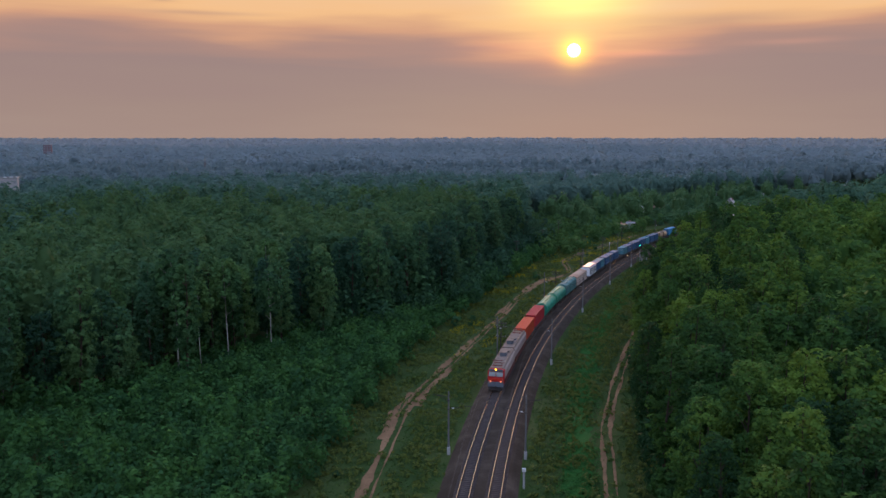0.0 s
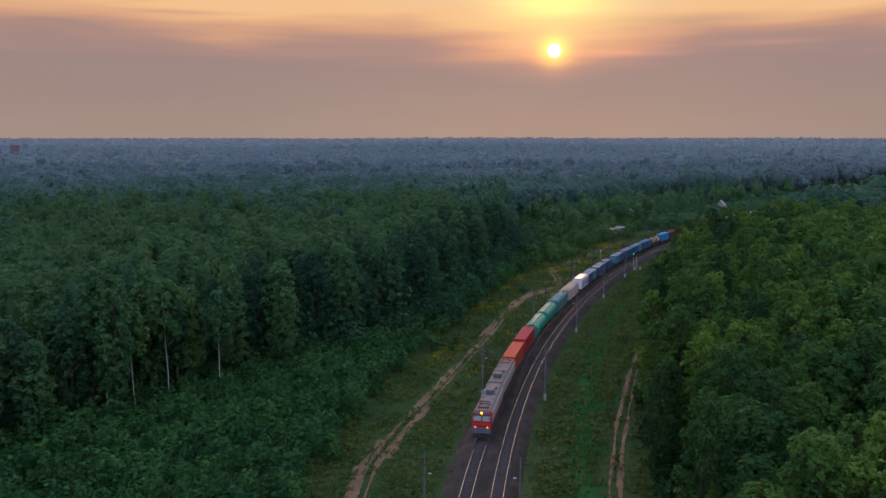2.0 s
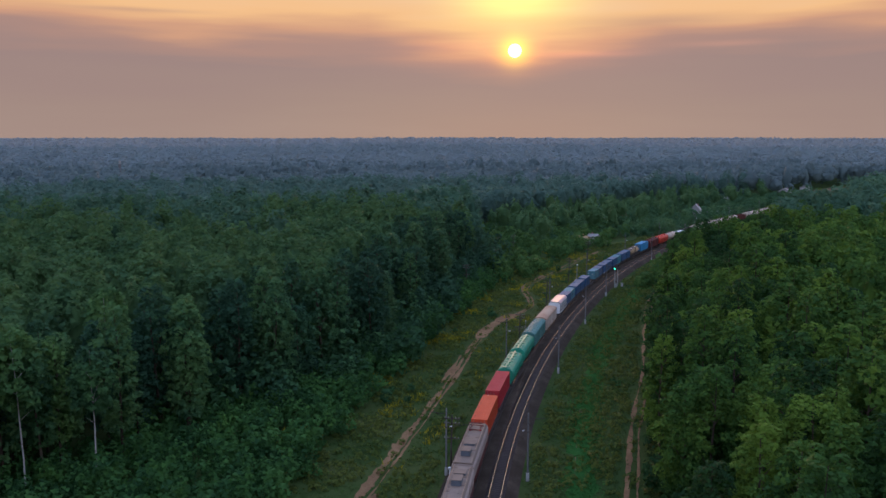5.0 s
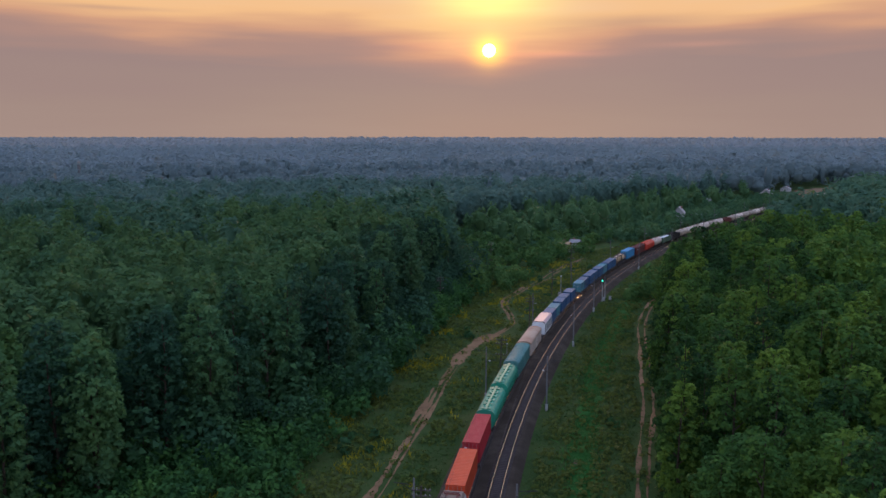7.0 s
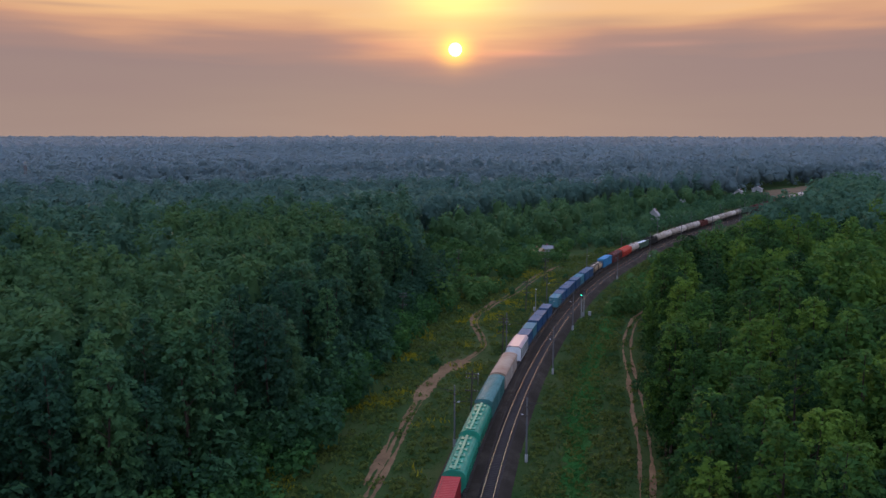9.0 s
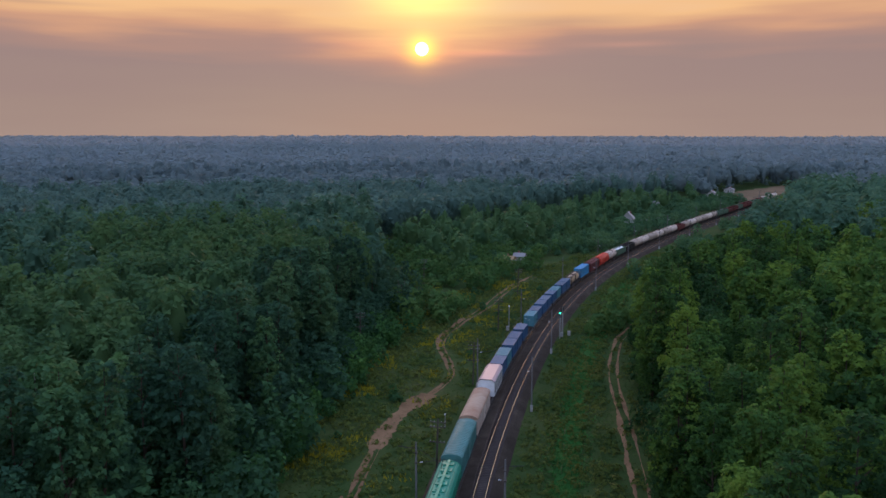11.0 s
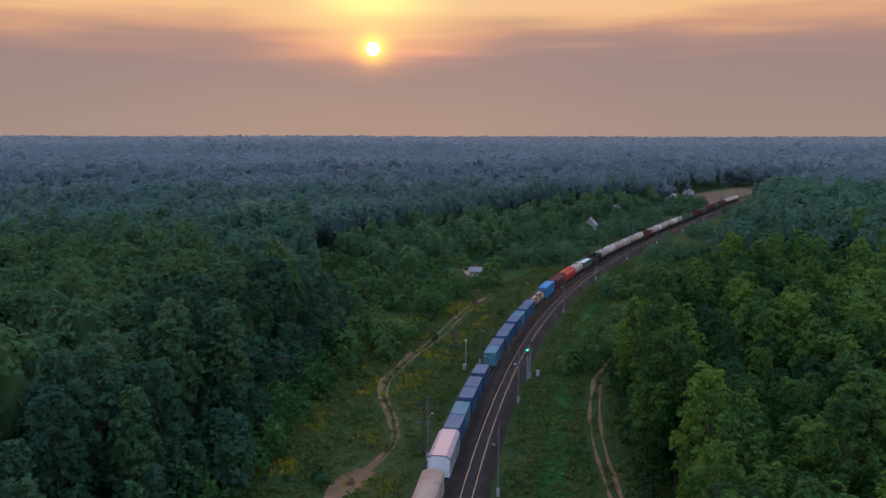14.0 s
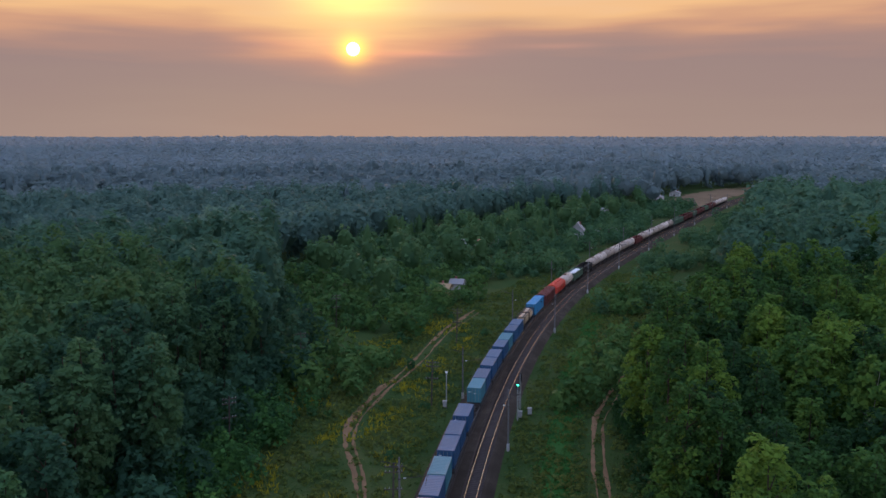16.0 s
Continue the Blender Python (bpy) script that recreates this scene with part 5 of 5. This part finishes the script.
def loco_section(front):
    """One half of the engine; the cab end lies at -y."""
    L = 16.2
    w = empty("locomotive", "red-nosed electric locomotive section with grey roof and raised gear" if front else "rear electric locomotive section with grey roof equipment", "locomotive", "locomotive sections")
    running_gear(w, L, centres=(-5.2, 4.6))
    y0, y1 = -L / 2 + 0.35, L / 2 - 0.3
    b = B()
    prism(b, [(-1.52, 2.25), (-1.52, 3.75), (-1.3, 4.1), (1.3, 4.1), (1.52, 3.75), (1.52, 2.25)], y0 + (1.3 if front else 0), y1)
    for y_ in np.linspace(y0 + 3, y1 - 0.8, 7):
        for x_ in (-1.53, 1.53):
            box(b, (x_, y_, 3.15), (0.05, 1.0, 0.7))
    part("body_side", b, LOCO_SIDE, w)
    lo = B()
    box(lo, (0, (y0 + y1) / 2 + 0.5, 1.75), (3.06, y1 - y0 - 1.2, 1.0), 0.02)
    part("lower_side", lo, MAROON, w, "dark red lower body band")
    r = B()
    prism(r, [(-1.36, 4.05), (-1.15, 4.35), (1.15, 4.35), (1.36, 4.05)], y0 + (1.2 if front else 0.1), y1 - 0.1)
    part("roof", r, LOCO_GREY, w)
    if front:
        n = B()
        prof = [(-1.45, 1.35), (-1.52, 3.8), (-1.2, 4.2), (1.2, 4.2), (1.52, 3.8), (1.45, 1.35)]
        a = [n.verts.new((x_, y0 + (0.0 if z < 2.4 else 0.12 + 0.26 * (z - 2.4)), z)) for x_, z in prof]
        c = [n.verts.new((x_, y0 + 1.9, z)) for x_, z in prof]
        k = len(prof)
        for i in range(k):
            n.faces.new((a[i], a[(i + 1) % k], c[(i + 1) % k], c[i]))
        n.faces.new(a[::-1])
        n.faces.new(c)
        bmesh.ops.recalc_face_normals(n, faces=n.faces)
        cab = part("cab", n, LOCO_RED, w, "red painted cab front")
        tilt = pose(0, y0 + 0.34, 3.3, -14)
        for x_ in (-0.68, 0.68):
            part("windscreen", box(B(), (x_, -0.06, 0), (1.1, 0.06, 0.72), 0.03, tilt), GLASS, cab)
            fr = B()
            for zz in (-0.4, 0.4):
                box(fr, (x_, -0.07, zz), (1.22, 0.07, 0.07), 0.01, tilt)
            for xx in (-0.58, 0.58):
                box(fr, (x_ + xx, -0.07, 0), (0.07, 0.07, 0.8), 0.01, tilt)
            part("window_surround", fr, GREY, cab)
        part("visor_panel", box(B(), (0, y0 + 0.42, 4.0), (2.5, 0.14, 0.42), 0.04), LOCO_SKIRT, cab, "blue-grey panel over the windscreen")
        part("band", box(B(), (0, y0 + 0.02, 2.45), (2.95, 0.12, 0.42), 0.02), LOCO_BAND, cab, "bright orange-red stripe")
        part("skirt", box(B(), (0, y0 - 0.02, 1.5), (2.9, 0.14, 0.95), 0.03), LOCO_SKIRT, cab)
        h = part("headlight", cyl(B(), (0, y0 + 0.36, 4.25), (0, y0 + 0.12, 4.25), 0.24, seg=16), BLACK, cab)
        part("lens", cyl(B(), (0, y0 + 0.13, 4.25), (0, y0 + 0.09, 4.25), 0.21, seg=16), LAMP_WARM, h, "lit warm yellow headlight")
        for x_ in (-0.95, 0.95):
            h = part("buffer_light", cyl(B(), (x_, y0 + 0.0, 2.05), (x_, y0 - 0.12, 2.05), 0.17, seg=12), GREY, cab)
            part("lens", cyl(B(), (x_, y0 - 0.11, 2.05), (x_, y0 - 0.15, 2.05), 0.13, seg=12), LAMP_LOW, h, "lit reddish buffer lamp")
        pl = B()
        box(pl, (0, y0 - 0.15, 0.62), (2.6, 0.3, 0.5), 0.04)
        part("snow_plough", pl, DARK_STEEL, cab)
        for x_ in (-1.25, 1.25):
            part("handrail", cyl(B(), (x_, y0 - 0.1, 1.5), (x_, y0 - 0.02, 2.6), 0.025, seg=6), GREY, cab)
    pg = B()
    py = y0 + 3.0 if front else y1 - 2.4
    for x_ in (-0.7, 0.7):
        cyl(pg, (x_, py - 1.0, 4.55), (x_, py + 1.0, 4.55), 0.06, seg=6)
        cyl(pg, (x_, py - 0.9, 4.6), (x_ * 0.8, py + 0.5, 4.95), 0.04, seg=6)
        cyl(pg, (x_ * 0.8, py + 0.5, 4.95), (x_ * 0.9, py - 0.3, 5.25), 0.04, seg=6)
    for y_ in (py - 0.45, py - 0.15):
        cyl(pg, (-1.0, y_, 5.28), (1.0, y_, 5.28), 0.05, seg=6)
    for y_ in (py - 1.0, py + 1.0):
        box(pg, (0, y_, 4.52), (1.9, 0.12, 0.12))
    part("pantograph", pg, MAROON, w, "folded dark red pantograph")
    for x_ in (-0.7, 0.7):
        for y_ in (py - 1, py + 1):
            part("insulator", cyl(B(), (x_, y_, 4.33), (x_, y_, 4.52), 0.1, seg=8), RED, w)
    for y_, sx_, sy_, hh in ((2.2 if front else -4.6, 1.25, 1.7, 0.75), (5.2 if front else -1.0, 1.5, 1.3, 0.3)):
        q = part("roof_box", box(B(), (0, y_, 4.35 + hh / 2), (sx_, sy_, hh), 0.05), LOCO_SKIRT, w)
        part("lid", box(B(), (0, y_, 4.37 + hh), (sx_ + 0.12, sy_ + 0.12, 0.06), 0.02), LOCO_GREY, q)
    for y_ in np.linspace(y0 + 5.0, y1 - 0.8, 5):
        part("roof_hatch", box(B(), (0.75, y_, 4.37), (0.6, 1.0, 0.06), 0.02), LOCO_GREY, w)
        part("roof_hatch", box(B(), (-0.75, y_ + 0.3, 4.37), (0.5, 0.7, 0.06), 0.02), LOCO_GREY, w)
    bar = B()
    for x_ in (-1.1, 1.1):
        cyl(bar, (x_, y0 + 4.5, 4.55), (x_, y1 - 0.6, 4.55), 0.035, seg=6)
        for y_ in np.linspace(y0 + 4.6, y1 - 0.7, 5):
            cyl(bar, (x_, y_, 4.3), (x_, y_, 4.55), 0.05, seg=6)
    part("busbar", bar, RUST, w)
    return w


TRAIN_OFF, RAIL_TOP = -4.1, 0.0
head = 146.0


def couple(ob, length):
    global head
    set_on_line(ob, head + length / 2, TRAIN_OFF, RAIL_TOP)
    head += length
    return head - length / 2


def ride(ob, s_mid, shift=0.0):
    x, y, h = on_track(s_mid, TRAIN_OFF)
    ob.matrix_world = pose(float(x), float(y), RAIL_TOP, 0, 0, -math.degrees(float(h))) @ pose(0, shift, 0)


FLAT_USED = []
flat_proto = flat_wagon()


def next_flat():
    q = flat_proto if not FLAT_USED else copy_thing(flat_proto, Matrix())
    FLAT_USED.append(q)
    return couple(q, 14.5)


couple(loco_section(True), 16.4)
couple(loco_section(False), 16.4)
ride(container(12.19, ORANGE, ORANGE, "orange-red long steel shipping container on a flat wagon", 2.9, lettering=WHITE), next_flat())
ride(container(12.19, RED, RED, "crimson long steel shipping container on a flat wagon", 2.9, lettering=WHITE), next_flat())
hop = hopper(GREEN, GREEN, "bright green covered hopper wagon with roof hatches")
couple(hop, 14.7)
couple(copy_thing(hop, Matrix()), 14.7)
couple(boxcar(TEAL, TEAL, "teal box wagon with a ribbed arched roof"), 15.9)
couple(boxcar(CREAM, RUST, "beige box wagon with a rust-streaked arched roof", ribs=False), 15.9)
sm = next_flat()
ride(house_module("white module with black trim, its shouldered roof tinted sky pink"), sm, 1.6)
g_ = empty("generator_box", "small white generator box on the wagon deck", "generator")
part("casing", box(B(), (-0.3, 0, 2.1), (1.1, 1.3, 1.4), 0.06), WHITE, g_)
part("grille", box(B(), (-0.3, -0.67, 2.1), (0.8, 0.04, 0.9), 0.01), GREY, g_)
ride(g_, sm, -5.0)
blue_a = container(6.06, BLUE, BLUE_TOP, "blue short shipping container with greyer blue roof", 2.6, lettering=WHITE)
blue_b = container(6.06, AQUA, AQUA, "pale teal short shipping container", 2.6, lettering=WHITE)
used_a = used_b = False
for k_ in range(7):
    sm = next_flat()
    for j_, shift_ in enumerate((-3.2, 3.2)):
        if k_ == 2 and j_ == 1:
            continue
        teal = (k_ * 2 + j_) % 5 == 1
        if teal:
            q = copy_thing(blue_b, Matrix()) if used_b else blue_b
            used_b = True
        else:
            q = copy_thing(blue_a, Matrix()) if used_a else blue_a
            used_a = True
        ride(q, sm, shift_)
sm = next_flat()
tc = tank_container(TAN, DARK_STEEL, "tan tank container in a dark frame")
ride(tc, sm, -3.2)
ride(copy_thing(tc, Matrix()), sm, 3.2)
sm = next_flat()
ride(container(12.19, SKYBLUE, SKYBLUE, "bright blue long shipping container", 2.9), sm)
couple(boxcar(MAROON, MAROON, "dark maroon box wagon with ribbed roof", 14.7), 14.9)
couple(hopper(SCARLET, SCARLET, "scarlet covered hopper wagon with ribbed roof"), 14.7)
couple(tank_wagon(CREAM, "cream tank wagon with rusty dome and straps", 12.0, RUST), 12.1)
couple(gondola(GREEN_DULL, "dull green open wagon heaped with white bags", 13.6, WHITE, "heap of whitish bags"), 13.8)
couple(gondola(BLACK, "black open wagon behind the containers", 13.6), 13.8)
tank = tank_wagon(CREAM, "whitish tank wagon with dark dome and straps", 12.0, GREY)
dull_tank = tank_wagon(TANK_DULL, "dull stained tank wagon with rusty dome", 12.0, RUST)
couple(dull_tank, 12.1)
for k_ in range(5):
    couple(tank if k_ == 0 else copy_thing(dull_tank if k_ % 2 else tank, Matrix()), 12.1)
gon = gondola(MAROON, "dark maroon open wagon", 13.6)
couple(gon, 13.8)
for k_ in range(6):
    couple(copy_thing(tank if k_ % 3 == 1 else dull_tank, Matrix()), 12.1)
dark = gondola(GREEN_DULL, "dull dark green open wagon", 13.6)
couple(dark, 13.8)
for k_ in range(9):
    couple(copy_thing(gon if k_ % 3 else dark, Matrix()), 13.8)
for k_ in range(4):
    couple(copy_thing(tank, Matrix()), 12.1)


# ---- village and far buildings ----
def cottage(w, d, h, roof_h, wall, roof, label):
    c = empty("cottage", label, "house", "village houses")
    part("wall", box(B(), (0, 0, h / 2 - 0.2), (w, d, h + 0.4), 0.03), wall, c)
    r = B()
    prism(r, [(-w / 2 - 0.4, h - 0.15), (0, h + roof_h), (w / 2 + 0.4, h - 0.15), (w / 2 + 0.3, h - 0.3), (0, h + roof_h - 0.2), (-w / 2 - 0.3, h - 0.3)], -d / 2 - 0.4, d / 2 + 0.4)
    rf = part("roof", r, roof, c)
    g = B()
    for y_ in (-d / 2 + 0.05, d / 2 - 0.05):
        vs = [g.verts.new(v) for v in ((-w / 2, y_, h), (w / 2, y_, h), (0, y_, h + roof_h - 0.15))]
        g.faces.new(vs if y_ < 0 else vs[::-1])
    part("gable", g, wall, c)
    part("chimney", box(B(), (w * 0.18, d * 0.15, h + roof_h * 0.8), (0.6, 0.6, 1.6), 0.03), BRICK_RED, rf)
    for x_ in (-w / 4, w / 4):
        win = part("window", box(B(), (x_, -d / 2 - 0.03, h * 0.55), (1.0, 0.06, 1.2), 0.01), WHITE, c)
        part("pane", box(B(), (x_, -d / 2 - 0.06, h * 0.55), (0.8, 0.04, 1.0)), GLASS, win)
    part("door", box(B(), (0, -d / 2 - 0.03, 1.0), (0.9, 0.06, 2.0), 0.01), WOOD, c)
    return c


for x_, y_, w_, d_, h_, rh_, wall_, roof_, a_, lab_ in (
        (93, 428, 5.5, 4, 2.2, 1.2, YELLOW_ROOF, YELLOW_ROOF, 60, "low shed with a yellowish arched roof among bushes"),
        (99, 434, 4, 4, 2.2, 1.2, PLASTER, TIN, 60, "small pale shed among bushes"),
        (125, 517, 9, 7, 3.0, 2.4, PLASTER, TIN, 30, "pale cottage with a tin roof"),
        (139, 530, 7, 6, 3.0, 2.2, BRICK_RED, BRICK_RED, 50, "small brick-red cottage with a red roof"),
        (146, 541, 6, 5, 2.6, 1.8, PLASTER, TIN, 10, "small pale shed with tin roof"),
        (190, 546, 6, 6, 4.6, 3.6, PLASTER, TIN, -30, "tall narrow whitish cottage with steep roof"),
        (203, 553, 9, 4, 2.4, 1.2, PLASTER, TIN, -50, "long low white shed"),
        (214, 560, 6, 4, 2.4, 1.2, PLASTER, TIN, -50, "small low white shed"),
        (212, 660, 10, 6, 3.0, 2.2, PLASTER, TIN, 20, "pale cottage in the trees"),
        (228, 690, 12, 6, 3.0, 2.0, PLASTER, TIN, 35, "long pale roofed house in the trees"),
        (250, 640, 7, 6, 3.2, 2.4, PLASTER, TIN, 15, "pale cottage in the trees"),
        (178, 640, 7, 6, 3.0, 2.2, PLASTER, TIN, 5, "pale cottage in the trees"),
        (345, 748, 10, 6, 3.0, 2.0, PLASTER, TIN, -45, "white building by the clearing"),
        (385, 790, 8, 5, 3.0, 1.8, PLASTER, TIN, -45, "white hut by the clearing")):
    cottage(w_, d_, h_, rh_, wall_, roof_, lab_).matrix_world = pose(x_, y_, float(ground_z(x_, y_)[0]) + 0.1, 0, 0, a_)


def block_of_flats(w, d, h, wall, label, rows, cols):
    c = empty("apartment_building", label, "building")
    part("wall", box(B(), (0, 0, h / 2 - 1), (w, d, h + 2), 0.05), wall, c)
    part("roof", box(B(), (0, 0, h + 0.3), (w + 0.6, d + 0.6, 0.6), 0.05), GREY, c)
    for i in range(cols):
        for j in range(rows):
            part("window", box(B(), (-w / 2 + (i + 0.5) * w / cols, -d / 2 - 0.04, 2 + j * 3.2), (1.6, 0.1, 1.7), 0.02), GLASS, c)
    return c


def far_place(px_az, dist):
    return dist * math.sin(radians(px_az)), dist * math.cos(radians(px_az))


x_, y_ = far_place(-28.5, 640)
block_of_flats(30, 14, 27, PLASTER, "white multi-storey building standing out of the woods", 9, 8).matrix_world = pose(x_, y_, float(ground_z(x_, y_)[0]), 0, 0, 24)
x_, y_ = far_place(-25.4, 1250)
block_of_flats(10, 10, 36, HAZED_MAROON, "dark red tower block rising over the far woods", 11, 3).matrix_world = pose(x_, y_, float(ground_z(x_, y_)[0]), 0, 0, 20)
x_, y_ = far_place(-16.0, 900)
t_ = empty("white_tower", "slim white tower among far woods", "tower")
# grey concrete colour dulls the white shaft in place of haze
part("shaft", cyl(B(), (0, 0, -2), (0, 0, 26), 1.5, 1.2, 14), CONCRETE, t_)
part("cap", cyl(B(), (0, 0, 27), (0, 0, 30), 1.3, 0.3, 14), GREY, t_)
t_.matrix_world = pose(x_, y_, float(ground_z(x_, y_)[0]), 0, 0, 0)


# ---- grass, weeds, flowers ----
def tufts(rng, x, y, blades, h, w, name, mat, label, flat=2.2):
    n = len(x)
    z = ground_z(x, y)
    a = rng.uniform(0, 6.28, (n, blades))
    hh = h * rng.uniform(0.4, 1.3, (n, blades))
    ox, oy = rng.normal(0, w * 1.6, (2, n, blades))
    bx_, by_ = x[:, None] + ox, y[:, None] + oy
    lean = rng.normal(0, flat, (2, n, blades)) * hh
    P = np.stack([np.stack([bx_ - np.cos(a) * w / 2, by_ - np.sin(a) * w / 2, np.broadcast_to(z[:, None] - 0.05, a.shape)], -1),
                  np.stack([bx_ + np.cos(a) * w / 2, by_ + np.sin(a) * w / 2, np.broadcast_to(z[:, None] - 0.05, a.shape)], -1),
                  np.stack([bx_ + lean[0], by_ + lean[1], z[:, None] + hh], -1)], 2).reshape(-1, 3)
    return np_thing(name, P, np.arange(len(P)).reshape(-1, 3), mat, label, "grass", "stuff")


def clear_of_roads(x, y, d):
    """Places off the wheel ruts; the grassy crown between them counts as clear."""
    ok_ = np.ones(len(x), bool)
    for ax_, ay_ in ((lx, ly), (rx_, ry_)):
        for i in range(0, len(x), 5000):
            q = np.min(np.hypot(x[i:i + 5000, None] - ax_, y[i:i + 5000, None] - ay_), axis=1)
            ok_[i:i + 5000] &= (q > d) | (q < 0.45)
    return ok_


rng = np.random.default_rng(77)
s = 85 + 480 * rng.uniform(0, 1, 30000) ** 1.25
off = np.where(rng.uniform(0, 1, 30000) < 0.62, rng.uniform(-48, -8.0, 30000), rng.uniform(2.9, 24, 30000))
x, y, _h = on_track(s, off)
ok = clear_of_roads(x, y, 1.7) & (off > -np.interp(s, [85, 190, 300, 400, 450, 600], [30, 32, 46, 34, 22, 18]))
fresh = ok & (off > 8.7) & (off < 14.5)
dry = ok & ~fresh
tufts(rng, x[dry], y[dry], 4, 0.22, 0.30, "meadow_grass", GRASS_BLADE, "tall rough meadow grass going to seed")
tufts(rng, x[fresh], y[fresh], 4, 0.18, 0.30, "ditch_tufts", GRASS_FRESH, "fresh green grass tufts in the ditch")
s = rng.uniform(85, 420, 6000)
off = rng.normal(11.2, 1.5, 6000)
x, y, _h = on_track(s, off)
ok = np.sin(s * 0.13) + np.sin(s * 0.041 + off) > -0.9
tufts(rng, x[ok], y[ok], 4, 0.30, 0.34, "ditch_grass", GRASS_FRESH, "fresh green grass along the drainage ditch")
x, y = spread(rng, -30, 190, 85, 450, 1.6)
s, off = to_track(x, y)
weedy = np.sin(x * 0.37 + 2 * np.sin(y * 0.21)) + np.sin(y * 0.33 + 1.0) + rng.normal(0, 0.6, len(x))
ok = clear_of_roads(x, y, 1.9) & (((off < -9.0) & (-off < np.interp(s, [85, 190, 300, 400, 450], [30, 32, 46, 34, 22]))) | ((off > 4.2) & (off < 24))) & (weedy > -1.2)
plant(rng, templates(170, [("bush", 0.45, 1.0), ("bush", 0.32, 1.2), ("bush", 0.62, 0.8)], 22, True, 0.32, 1.4, 0.4), x[ok], y[ok], "meadow_weeds", GRASS_BLADE, "knee-high weeds and seeding grass", "grass", (0.6, 1.3))
s = rng.uniform(170, 400, 4200)
off = rng.normal(-26, 8, 4200)
x, y, _h = on_track(s, off)
patchy = np.sin(x * 0.23 + 1.5 * np.sin(y * 0.11)) * np.sin(y * 0.19 + 0.7) + 0.25 * (s > 270)
ok = clear_of_roads(x, y, 2.0) & (off < -11) & (patchy > 0.36)
tufts(rng, x[ok], y[ok], 7, 0.7, 0.26, "goldenrod", FLOWER, "patches of yellow goldenrod in bloom", 0.5)
x, y = spread(rng, -30, 180, 90, 430, 5.2)
s, off = to_track(x, y)
patch_ = np.sin(x * 0.31 + np.sin(y * 0.2)) + np.sin(y * 0.27 + 2.0)
ok = clear_of_roads(x, y, 2.6) & (((off < -11) & (off > -50)) | ((off > 13.5) & (off < 24))) & (patch_ > 1.0)
plant(rng, templates(160, [("bush", 1.7, 1.1), ("bush", 1.3, 1.4), ("bush", 2.3, 1.0)], 60, True, 0.5), x[ok], y[ok], "meadow_bushes", LEAF_SHRUB, "low bushes scattered in the meadow", "scrub", (0.5, 1.2))
